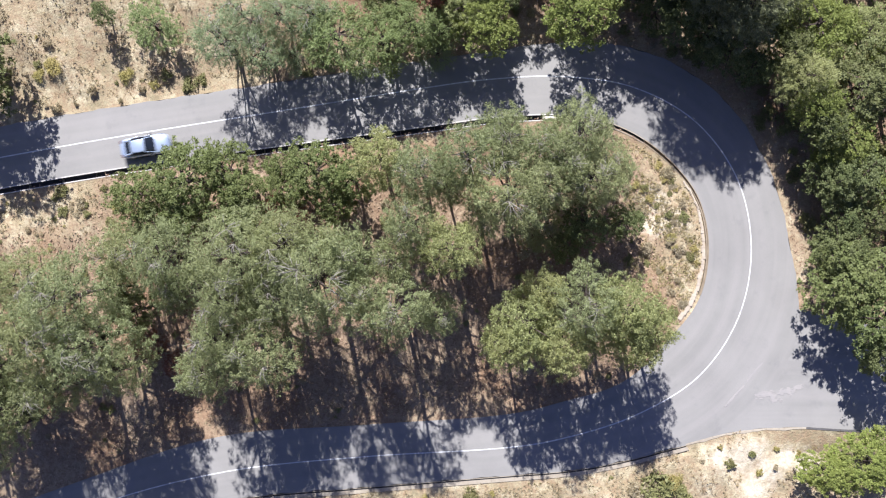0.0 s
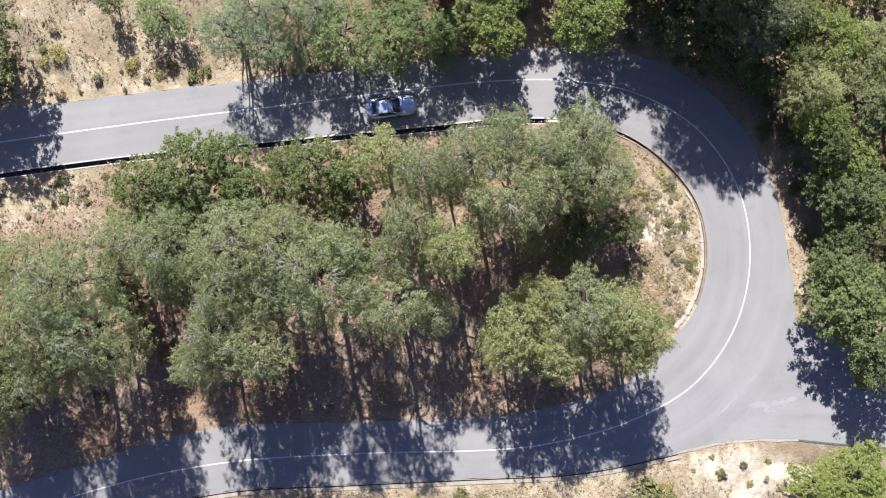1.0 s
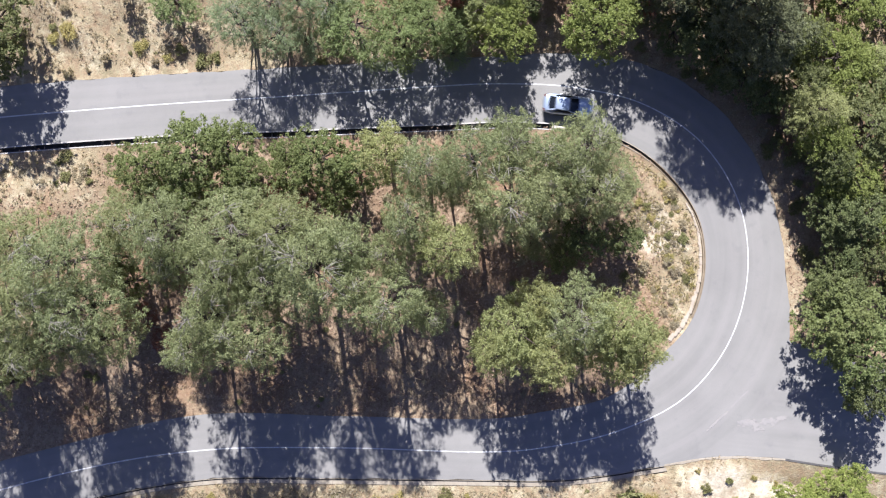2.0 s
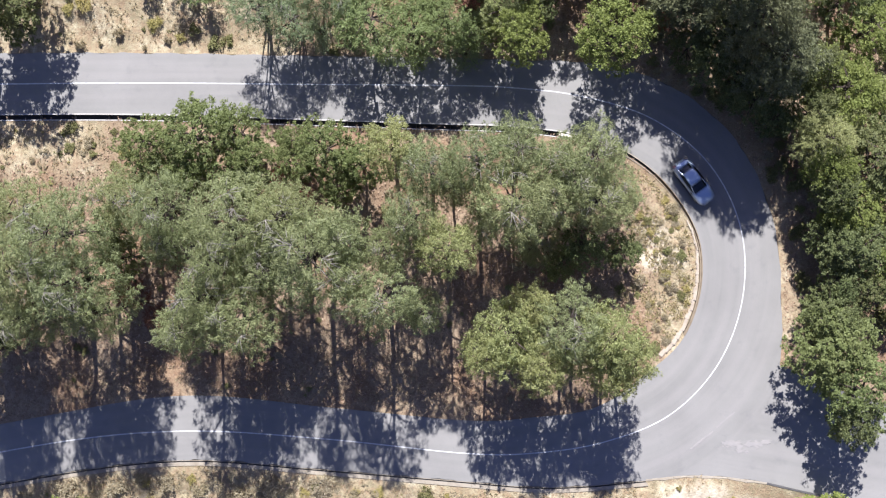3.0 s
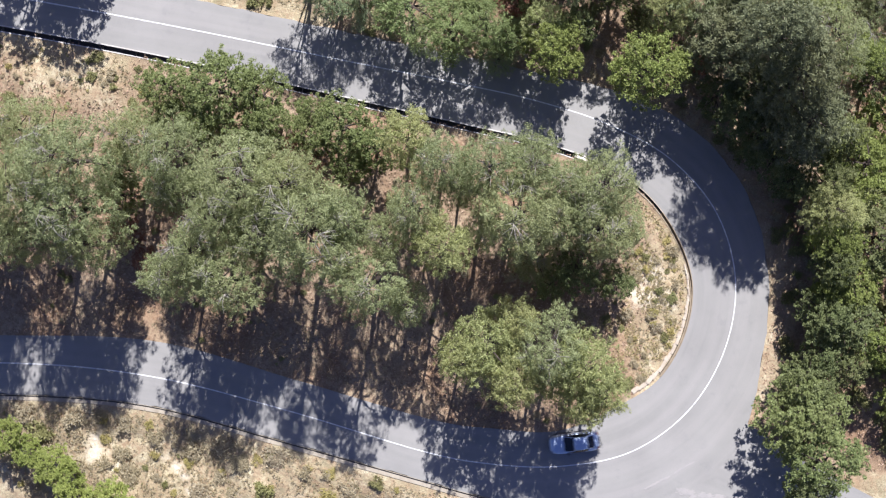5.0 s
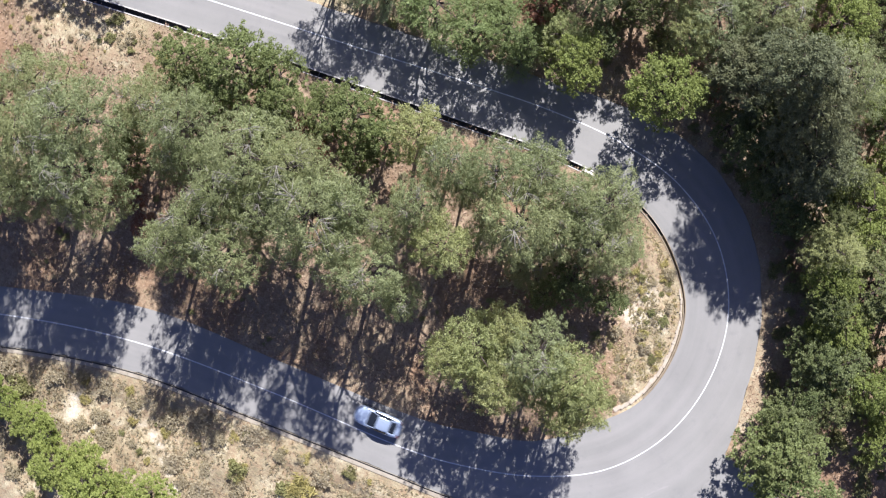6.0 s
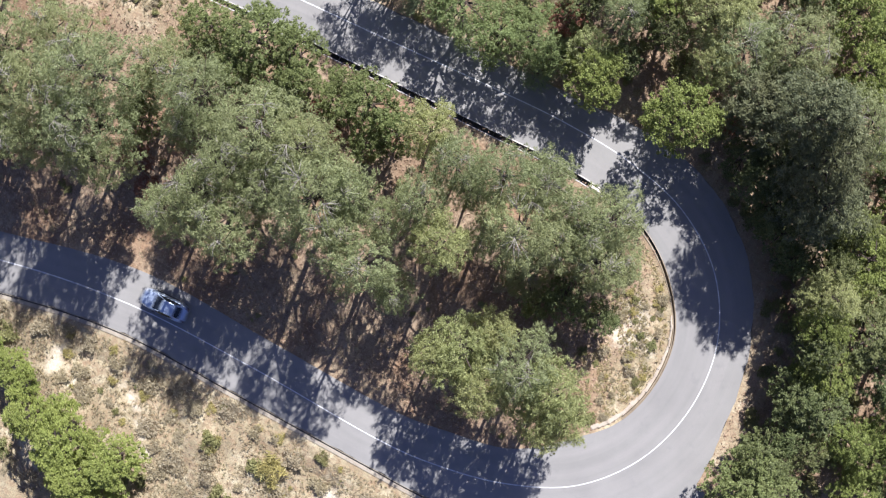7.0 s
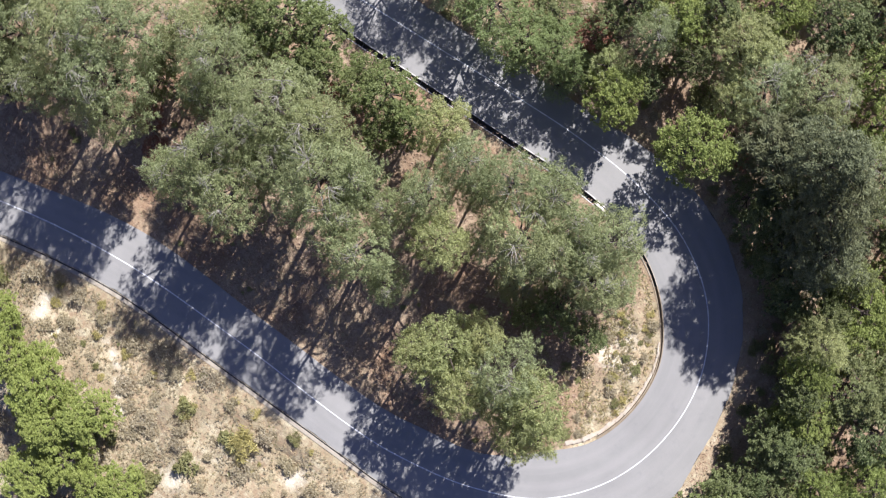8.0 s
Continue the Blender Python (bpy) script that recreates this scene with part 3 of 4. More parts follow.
def ribbon(name, s0, s1, step, profile, material, parent=None, smooth=False, uv=False, skirt=True):
    """A strip along the road from s0 to s1; profile(s) gives offsets to the inner hand and heights over the road."""
    count = max(2, int(round((s1 - s0) / step)) + 1)
    verts, width = [], None
    uvs = []
    for s in np.linspace(s0, s1, count):
        p, d, w_in, w_out = road_at(s)
        row = profile(s, w_in, w_out)
        width = len(row)
        for off, up in row:
            verts.append((p[0] + d[1] * off, p[1] - d[0] * off, p[2] + up))
            uvs.append((off, s))
    faces = [(a * width + b, a * width + b + 1, (a + 1) * width + b + 1, (a + 1) * width + b) for a in range(count - 1) for b in range(width - 1)]
    if skirt:
        faces += [tuple(range(width))[::-1], tuple((count - 1) * width + b for b in range(width))]
    faces = [f[::-1] for f in faces]
    ob = sheet(name, verts, faces, material, parent, smooth)
    if uv:
        layer = ob.data.uv_layers.new(name="UVMap")
        for loop in ob.data.loops:
            layer.data[loop.index].uv = uvs[loop.vertex_index]
    return ob


def edge_wave(s, seed):
    return 0.05 * math.sin(s * 1.7 + seed) + 0.035 * math.sin(s * 4.3 + 2 * seed)


def road_profile(s, w_in, w_out):
    out = -w_out + edge_wave(s, 1.0)
    return [(w_in, -0.35), (w_in, 0.0), (w_in * 0.5, 0.03), (0, 0.045), (out * 0.5, 0.03), (out, 0.0), (out - 0.12, -0.35)]


tagged(ribbon("road", S_LOW, S_HIGH, 0.6, road_profile, ASPHALT, None, False, True), "worn pale grey asphalt road in a hairpin bend", "road", "", "structure")


# the south edge of the junction, swinging out of the main road: x, y
JUNCTION = [(18.9, -18.62), (20.1, -18.27), (21.7, -17.83), (23.8, -17.42), (26.2, -17.18), (29.3, -17.09), (31.5, -17.24), (37, -17.48), (45, -17.6), (60, -17.4), (85, -16.6)]


def south_edge(x):
    return float(np.interp(x, [p[0] for p in JUNCTION], [p[1] for p in JUNCTION]))


def north_edge(x):
    return float(np.interp(x, [21, 26, 29.5, 33, 37, 45, 60, 85], [-6.4, -6.4, -6.85, -7.8, -8.4, -9.4, -10.3, -10.0]))


def side_road():
    verts, faces, uvs = [], [], []
    rows = [20.4 + 0.8 * k for k in range(27)] + [45, 60, 85]
    for x in rows:
        lo, hi, z = south_edge(x), north_edge(x), float(np.interp(x, [19, 24], [0.262, 0.30]))
        wave = 0.03 * math.sin(x * 2.3) + 0.02 * math.sin(x * 5.1)
        for k, up in ((0, -0.4), (0, 0), (0.5, 0.02), (1, 0), (1, -0.4)):
            y = (lo + wave) * (1 - k) + hi * k
            verts.append((x, y, z + up))
            uvs.append((y, x))
    for a in range(len(rows) - 1):
        for b in range(4):
            faces.append((a * 5 + b, (a + 1) * 5 + b, (a + 1) * 5 + b + 1, a * 5 + b + 1))
    ob = sheet("side_road", verts, faces, ASPHALT, None, False)
    layer = ob.data.uv_layers.new(name="UVMap")
    for loop in ob.data.loops:
        layer.data[loop.index].uv = uvs[loop.vertex_index]
    tagged(ob, "grey asphalt side road that joins at the bend", "road", "", "structure")


side_road()


# sand laid against the junction's edge
def junction_shoulder():
    verts, faces = [], []
    xs = [18.9 + 0.6 * k for k in range(50)]
    for x in xs:
        slope = (south_edge(x + 0.3) - south_edge(x - 0.3)) / 0.6
        n = math.hypot(slope, 1)
        z = float(np.interp(x, [19, 24], [0.262, 0.30]))
        start = 0.14 if x < 29.3 else 0.17
        for off in (start, start + 0.4, start + 0.9, start + 1.6, start + 2.4):
            px, py = x + slope / n * off, south_edge(x) - off / n
            share = (off - start) / 2.4
            up = z - 0.015 + 0.025 * math.sin(x * 2.1 + off * 3) * min(1, share * 4)
            verts.append((px, py, up * (1 - share) + (height(px, py) + 0.06) * share if share < 0.99 else min(up, height(px, py)) - 0.12))
    for a in range(len(xs) - 1):
        for b in range(4):
            faces.append((a * 5 + b, a * 5 + b + 1, a * 5 + b + 6, a * 5 + b + 5))
    ob = sheet("junction_shoulder", verts, [f[::-1] for f in faces], GROUND)
    give_litter(ob, 0.2)
    tagged(ob, "pale sandy shoulder round the junction", "shoulder", "", "structure")


junction_shoulder()

# the white line between the lanes
tagged(ribbon("centre_line", S_LOW, S_HIGH, 0.5, lambda s, a, b: [(0.051, 0.036), (0.047, 0.05), (0, 0.052), (-0.047, 0.05), (-0.051, 0.036)], LINE),
       "worn solid white line painted along the road", "road marking", "", "structure")

# the concrete ditch on the inner edge, cast in lengths
ditch = tagged(new("drainage_ditch"), "open concrete drainage ditch along the road", "ditch", "", "structure")


def ditch_profile(s, w_in, w_out):
    k = np.interp(s, [-30, 48, 55, 62, 68, 82], [0.38, 0.38, 0.24, 0.18, 0.08, 0.06])
    low = np.interp(s, [-30, 54, 64, 70, 82], [-0.68, -0.66, -0.35, -0.10, -0.05])
    lip = np.interp(s, [-30, 50, 58, 82], [0.09, 0.09, 0.06, 0.05])
    a, b = w_in + lip, w_in + lip + 0.02 + k
    return [(w_in - 0.02, -0.4), (w_in - 0.02, 0.03), (a, 0.03), (a + 0.01, low), (b, low - 0.02), (b + 0.01, -0.02), (b + 0.01 + lip, -0.01), (b + 0.03 + lip, -0.6)]


for s in np.arange(-31.0, DITCH_END - 2.9, 3.0):
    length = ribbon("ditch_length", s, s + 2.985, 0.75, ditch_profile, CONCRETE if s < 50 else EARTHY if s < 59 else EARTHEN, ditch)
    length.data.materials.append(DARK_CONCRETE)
    # inner walls and floor take the dark tone, so the ditch's shade is painted on
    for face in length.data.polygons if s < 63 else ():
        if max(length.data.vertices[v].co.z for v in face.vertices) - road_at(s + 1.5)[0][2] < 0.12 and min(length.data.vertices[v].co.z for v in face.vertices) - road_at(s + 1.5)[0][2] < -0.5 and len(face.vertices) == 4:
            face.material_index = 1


# earth shoulders, laid against the kerbs
def shoulder(name, s0, s1, side, start, label, litter=1.0):
    def profile(s, w_in, w_out):
        w = w_in if side > 0 else w_out
        rows = []
        for e in (start, start + 0.35, start + 0.8, start + 1.4, start + 2.2, start + 3.0):
            off = side * (w + e)
            p, d, _, _ = road_at(s, off)
            g = height(p[0], p[1]) - p[2]
            share = (e - start) / 3.0
            up = -0.03 + 0.03 * math.sin(s * 2.1 + e * 3) * min(1, share * 4)
            rows.append((off, up * (1 - share) + (g + 0.05) * share if share < 0.99 else g - 0.12))
        return rows if side > 0 else rows[::-1]
    ob = ribbon(name, s0, s1, 0.7, profile, GROUND, None, True, False, False)
    give_litter(ob, litter)
    tagged(ob, label, "shoulder", "", "structure")


shoulder("shoulder_inner_1", -31, 50, 1, 0.57, "sandy earth shoulder beside the concrete ditch")
shoulder("shoulder_inner_2", 50, 80, 1, 0.26, "sandy earth shoulder inside the bend")
shoulder("shoulder_inner_3", 79.9, 150, 1, 0.0, "earth shoulder with dead leaves under trees")
shoulder("shoulder_outer_1", -31, 77, -1, 0.0, "brown earth shoulder under the bank", 0.5)
shoulder("shoulder_outer_2", 92, 150, -1, 0.50, "sandy earth shoulder behind the kerb")

# the kerb and its gutter on the outer edge of the lower road
kerb = tagged(new("kerb"), "pale concrete kerb with a narrow dark gutter", "kerb", "", "structure")


def kerb_profile(s, w_in, w_out):
    w = -w_out - 0.05
    return [(w + 0.02, -0.3), (w + 0.02, 0.012), (w - 0.02, 0.012), (w - 0.03, -0.32), (w - 0.12, -0.32), (w - 0.13, 0.03), (w - 0.46, 0.04), (w - 0.50, -0.3)]


for s in np.arange(91.0, 148, 2.0):
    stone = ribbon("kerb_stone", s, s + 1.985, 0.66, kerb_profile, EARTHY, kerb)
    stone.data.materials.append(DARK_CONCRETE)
    # the groove's three faces are coloured dark to stand for the shade in it
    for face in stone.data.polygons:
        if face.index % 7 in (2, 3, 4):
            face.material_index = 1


# ---- undergrowth ----
def road_rel(x, y):
    """For arrays of places: s on the road, metres past its edge, and whether they lie on the inner hand."""
    dx, dy = x[:, None] - RUN[None, :, 0], y[:, None] - RUN[None, :, 1]
    d2 = dx * dx + dy * dy
    k = d2.argmin(1)
    i = np.arange(len(x))
    inner = dx[i, k] * RUN_DIR[k, 1] - dy[i, k] * RUN_DIR[k, 0] > 0
    e = np.sqrt(d2[i, k]) - np.where(inner, RUN[k, 3], RUN[k, 4])
    side = (x > 24) & (np.abs(y + 12.2) < 5.4)
    return RUN_S[k], np.where(side, -1, e), inner


def surface(x, y, s, e):
    """Ground height with the shoulders laid on it."""
    g = ground(x, y)
    z_road = np.interp(s, RUN_S, RUN[:, 2])
    share = np.clip((e - 0.6) / 3.0, 0, 1)
    return np.maximum(g, (z_road - 0.03) * (1 - share) + (g + 0.05) * share)


def scatter(seed, count, reach=47, middle=(0, 0)):
    rng = np.random.default_rng(seed)
    a, q = rng.uniform(0, 2 * math.pi, count), reach * np.sqrt(rng.uniform(0, 1, count))
    x, y = middle[0] + q * np.cos(a), middle[1] + q * np.sin(a)
    s, e, inner = road_rel(x, y)
    for bx, by, r in (b for b in BARE if b[1] < -17):
        e = np.where(np.hypot(x - bx, y - by) < 0.85 * r + 0.15 * np.sin(x * 9), -1, e)
    return rng, x, y, s, e, inner


def sandy(x, y):
    """The bare sand south of the junction."""
    return (x > 19) & (x < 33) & (y < -17) & (y > -24)


def blades_on_ground(name, seed, count, keep, per, length, width, upright, material, label, category, reach=47, middle=(0, 0)):
    rng, x, y, s, e, inner = scatter(seed, count, reach, middle)
    ok = keep(rng, x, y, s, e, inner, litter_at(x, y))
    x, y, z = x[ok], y[ok], surface(x[ok], y[ok], s[ok], e[ok])
    n = len(x)
    base = np.repeat(np.c_[x, y, z], per, 0)
    way = rng.normal(0, 1, (n * per, 3))
    way[:, 2] = np.abs(way[:, 2]) * upright + 0.15 * upright
    way /= np.linalg.norm(way, axis=1)[:, None]
    ln = (length * rng.uniform(0.5, 1.5, n * per))[:, None]
    other = np.cross(way, rng.normal(0, 0.5, (n * per, 3)) + np.array([0, 0, 1.0]))
    other /= np.linalg.norm(other, axis=1)[:, None] + 1e-9
    lift = np.array([0, 0, 0.03])
    v = np.stack([base + other * width + lift, base + way * ln + lift, base - other * width + lift], 1)
    tagged(foliage(name, v.reshape(-1, 3), material), label, category, "", "stuff")


blades_on_ground("dry_grass", 21, 34000, lambda r, x, y, s, e, inner, lit: (e > 0.9) & (lit < 0.75) & (r.uniform(0, 1, len(x)) < 0.25 + 0.6 * (wobble(x, y, 0.9, 3.0) > 0.1)),
                 6, 0.24, 0.022, 0.8, STRAW, "straw-coloured dry grass tufts on sandy earth", "grass")
blades_on_ground("grey_weeds", 22, 15000, lambda r, x, y, s, e, inner, lit: (e > 1.0) & (lit < 0.9) & ~sandy(x, y) & (wobble(x, y, 0.6, 5.0) > 0.05),
                 9, 0.14, 0.022, 0.8, SCRUB, "grey-brown dry weeds on sandy earth", "weeds")
blades_on_ground("leaf_litter", 23, 52000, lambda r, x, y, s, e, inner, lit: (e > 0.25) & (lit > 0.3),
                 2, 0.17, 0.045, 0.12, LITTER, "brown and rust fallen leaves under the trees", "leaf litter")
blades_on_ground("verge_weeds", 24, 16000, lambda r, x, y, s, e, inner, lit: (e > 0.5) & (e < 1.9) & ((~inner) | (s > 50)) & (wobble(x, y, 1.6, 1.0) > -0.1),
                 6, 0.20, 0.025, 0.8, STRAW, "dry weeds along the road's edge", "weeds")


blades_on_ground("scrub_mat", 25, 60000, lambda r, x, y, s, e, inner, lit: (e > 1.0) & (lit < 0.5) & ((~inner) & (s > 97) & (wobble(x, y, 0.5, 8.0) > -0.05) | (wobble(x, y, 1.0, 9.0) > 0.35)) & ~sandy(x, y),
                 12, 0.17, 0.030, 0.5, SCRUB, "grey-brown low scrub mats on the sandy bank", "scrub")
blades_on_ground("green_weeds", 26, 14000, lambda r, x, y, s, e, inner, lit: (e > 0.7) & (lit < 0.6) & ~sandy(x, y) & (wobble(x, y, 1.2, 12.0) > 0.38),
                 16, 0.12, 0.022, 0.8, GREENSCRUB, "olive-green weeds in patches on sandy earth", "weeds")


blades_on_ground("straw_clumps", 27, 12000, lambda r, x, y, s, e, inner, lit: (e > 0.5) & (lit < 0.6) & (wobble(x, y, 1.5, 15.0) > 0.3) & ((inner & (s > 48) & (s < 86)) | (~inner & (s > 84))),
                 12, 0.26, 0.020, 0.9, STRAW, "clumps of tall straw-coloured grass on the bank", "grass")

blades_on_ground("bank_grass", 28, 12000, lambda r, x, y, s, e, inner, lit: (e > 0.75) & (lit < 0.95) & inner & (s > 49) & (s < 86) & (wobble(x, y, 1.15, 21.0) + 0.5 * wobble(x, y, 3.1, 4.0) > -0.15),
                 8, 0.15, 0.018, 0.6, BANK_STRAW, "short yellow dry grass on the bank inside the bend", "grass", 10.5, (15.5, 1.5))


SHRUB_LEAF = {"dry": SCRUB, "green": GREENSCRUB, "straw": YELLOW_GRASS}


def make_shrub(kind, seed, home):
    """A low bush of 0.6 m radius with its twigs."""
    rng = np.random.default_rng(seed)
    shrub = new("grass_clump" if kind == "straw" else kind + "_shrub")
    shrub.matrix_basis = home
    n = 680
    knots = rng.normal(0, 1, (16, 3))
    knots[:, 2] = np.abs(knots[:, 2])
    knots /= np.linalg.norm(knots, axis=1)[:, None]
    knots *= rng.uniform(0.25, 0.55, 16)[:, None]
    out = rng.normal(0, 1, (n, 3))
    out[:, 2] = np.abs(out[:, 2])
    out /= np.linalg.norm(out, axis=1)[:, None]
    place = knots[rng.integers(0, 16, n)] + out * rng.uniform(0.05, 0.26, n)[:, None]
    foliage("leaves", kites(place, out, 0.22 if kind == "straw" else 0.11, {"dry": 0.05, "green": 0.07, "straw": 0.026}[kind], -0.2, rng), SHRUB_LEAF[kind], shrub)
    bm = bmesh.new()
    for k in knots[:9]:
        tip = Vector(k)
        tube(bm, [Vector((0, 0, -0.1)), tip * 0.5 + Vector((0, 0, 0.03)), tip], [0.018, 0.012, 0.005], 3)
    part("stem", bm, BARK if kind == "green" else GREY_BARK, shrub)
    return shrub


SHRUBS = {"dry": [], "green": [], "straw": []}
SHRUB_LABEL = {"dry": ("grey-brown dry shrub on sandy earth", "shrub", "dry shrubs"), "green": ("low olive-green shrub on dry earth", "shrub", "green shrubs"), "straw": ("tall yellow-green grass clump on sandy earth", "grass clump", "grass clumps")}


BRUSH = {"dry": [], "green": [], "straw": []}   # the small growth that nobody could count


def plant(kind, x, y, z, r, turn, tall, joined=False):
    m = Matrix.Translation((x, y, z)) @ pose(0, 0, 0, 0, 0, turn) @ Matrix.Diagonal((r / 0.7, r / 0.7, tall * r / 0.7, 1))
    if joined:
        BRUSH[kind].append(m)
    elif len(SHRUBS[kind]) < 4:
        SHRUBS[kind].append(tagged(make_shrub(kind, 50 + len(SHRUBS[kind]) + len(kind), m), *SHRUB_LABEL[kind]))
    else:
        copy_thing(turns.choice(SHRUBS[kind]), Matrix.Identity(4)).matrix_basis = m


def shrubs(seed, count, most, keep, kinds, sizes, joined=False):
    rng, x, y, s, e, inner = scatter(seed, count)
    ok = keep(x, y, s, e, inner, litter_at(x, y))
    z = surface(x, y, s, e)
    taken = []
    for i in np.nonzero(ok)[0]:
        r = rng.uniform(*sizes) * rng.uniform(0.7, 1.0)
        if len(taken) < most and all((x[i] - a) ** 2 + (y[i] - b) ** 2 > (0.75 * (r + c)) ** 2 for a, b, c in taken):
            taken.append((x[i], y[i], r))
            plant(kinds[rng.integers(0, len(kinds))], x[i], y[i], z[i], r, rng.uniform(0, 360), rng.uniform(0.4, 0.8), joined)


shrubs(31, 14000, 110, lambda x, y, s, e, inner, lit: (~inner) & (s > 100) & (e > 1.3) & (wobble(x, y, 0.35, 4.0) > -0.5), ("dry", "dry", "dry", "dry", "green"), (0.8, 1.9))
shrubs(38, 9000, 90, lambda x, y, s, e, inner, lit: (~inner) & (s > 96) & (e > 0.9), ("dry", "green"), (0.25, 0.6), True)
shrubs(32, 9000, 80, lambda x, y, s, e, inner, lit: (~inner) & (s < 30) & (e > 1.0) & (lit < 0.9), ("dry", "dry", "green", "dry", "straw"), (0.22, 0.7))
shrubs(33, 9000, 84, lambda x, y, s, e, inner, lit: inner & (s > 50) & (s < 84) & (e > 0.9) & (e < 7.5) & (wobble(x, y, 0.8, 7.0) > -0.15), ("green", "dry", "dry"), (0.3, 0.85))
shrubs(34, 6000, 60, lambda x, y, s, e, inner, lit: inner & (s < 50) & (e > 1.2) & (e < 14), ("green", "dry"), (0.3, 0.9), True)
shrubs(35, 12000, 170, lambda x, y, s, e, inner, lit: (~inner) & (s > 26) & (s < 80) & (e > 1.0) & (e < 34), ("green", "green", "green", "green", "dry"), (0.5, 1.9), True)
shrubs(40, 9000, 46, lambda x, y, s, e, inner, lit: (~inner) & (s > 58) & (s < 77) & (e > 1.7) & (e < 6), ("green", "green", "dry"), (0.7, 1.4))
shrubs(39, 9000, 40, lambda x, y, s, e, inner, lit: (~inner) & (s > 26) & (s < 60) & (e > 0.5) & (e < 3.5), ("green", "dry"), (0.5, 1.0))
shrubs(36, 6000, 50, lambda x, y, s, e, inner, lit: inner & (s > 84) & (e > 0.8) & (lit > 0.2), ("dry", "green"), (0.25, 0.6), True)
shrubs(37, 6000, 7, lambda x, y, s, e, inner, lit: (~inner) & (s > 82) & (s < 100) & (e > 1.2), ("dry", "green"), (0.3, 0.6))

shrubs(41, 9000, 44, lambda x, y, s, e, inner, lit: inner & (s > 56) & (s < 80) & (e > 0.7) & (e < 4.2) & (wobble(x, y, 0.9, 3.0) > -0.1), ("straw", "green", "straw"), (0.3, 0.65))
shrubs(42, 9000, 26, lambda x, y, s, e, inner, lit: (~inner) & (s > 100) & (e > 1.2) & (e < 9), ("straw",), (0.35, 0.8))
shrubs(43, 6000, 16, lambda x, y, s, e, inner, lit: (~inner) & (s > 98) & (e > 2.5) & (e < 14), ("straw", "green", "dry", "dry"), (1.1, 1.9))
shrubs(44, 9000, 64, lambda x, y, s, e, inner, lit: inner & (s < 26) & (e > 1.0) & (e < 8) & (lit < 0.95), ("dry", "straw", "dry", "green", "dry"), (0.2, 0.55), True)
shrubs(45, 9000, 76, lambda x, y, s, e, inner, lit: inner & (s < 62) & (e > 3.5) & (lit > 0.3) & (x > -32), ("dry", "dry", "green"), (0.4, 0.95), True)

def join_brush():
    words = {"dry": ("dry_brush", "grey-brown dry brush over earth and litter", "brush"), "green": ("green_brush", "low olive-green brush under the trees", "brush"), "straw": ("straw_brush", "small yellow grass tufts on sandy earth", "grass")}
    for kind, places in BRUSH.items():
        shapes = []
        for model in SHRUBS[kind]:
            leaves = next(c for c in model.children if c.name.startswith("leaves")).data
            co = np.empty(len(leaves.vertices) * 3)
            leaves.vertices.foreach_get("co", co)
            shapes.append(co.reshape(-1, 3))
        verts = []
        for i, m in enumerate(places):
            a = np.array(m)
            verts.append(shapes[i % len(shapes)] @ a[:3, :3].T + a[:3, 3])
        if verts:
            name, label, category = words[kind]
            tagged(foliage(name, np.vstack(verts), SHRUB_LEAF[kind]), label, category, "", "stuff")


join_brush()

# ---- small built things ----
# headwall where the ditch goes under
p, d, w, _ = road_at(48.6)


def block(name, x, y, z, size, turn, material, bevel, parent=None, seed=0):
    bm = bmesh.new()
    bmesh.ops.create_cube(bm, size=1.0)
    rng = random.Random(seed)
    for v in bm.verts:
        v.co = Vector((v.co.x * size[0], v.co.y * size[1], v.co.z * size[2])) + Vector([rng.uniform(-0.5, 0.5) * bevel for _ in range(3)])
    bmesh.ops.bevel(bm, geom=list(bm.edges), offset=bevel, segments=2, affect="EDGES")
    bmesh.ops.transform(bm, matrix=pose(x, y, z, 0, 0, turn), verts=bm.verts)
    return part(name, bm, material, parent)


q = np.array([p[0] + d[1] * (w + 0.32), p[1] - d[0] * (w + 0.32), p[2]])
angle = math.degrees(math.atan2(d[1], d[0]))
headwall = block("headwall", q[0], q[1], q[2] - 0.2, (1.15, 0.26, 0.75), angle, STONE, 0.03)
tagged(headwall, "pale concrete headwall at the ditch", "headwall")

# rough pale kerb stones at the foot of the bend's inner bank
low_wall = tagged(new("stone_edging"), "rough pale stones edging the inner bank", "edging", "", "structure")
rubble = random.Random(12)
s = 66.0
while s < 83.0:
    long = rubble.uniform(0.35, 0.85)
    p, d, w, _ = road_at(s + long / 2)
    wide = np.interp(s, [66, 76, 83], [0.14, 0.34, 0.38]) * rubble.uniform(0.8, 1.15)
    off = w + 0.30 + wide / 2 + rubble.uniform(-0.03, 0.04)
    block("stone", p[0] + d[1] * off, p[1] - d[0] * off, p[2] - 0.06 + rubble.uniform(-0.02, 0.03), (long, wide, 0.22),
          math.degrees(math.atan2(d[1], d[0])) + rubble.uniform(-5, 5), PALE, min(0.05, wide * 0.3), low_wall, int(s * 10))
    s += long - 0.02

# dark gutter along the side road
gutter = tagged(new("side_gutter"), "dark concrete gutter along the side road", "gutter", "", "structure")
for k in range(8):
    x = 30.85 + k * 3.0
    a, b = south_edge(x - 1.5), south_edge(x + 1.5)
    block("gutter_length", x, (a + b) / 2 - 0.09, 0.215, (2.97, 0.19, 0.22), math.degrees(math.atan2(b - a, 3.0)), DARK_CONCRETE, 0.02, gutter)


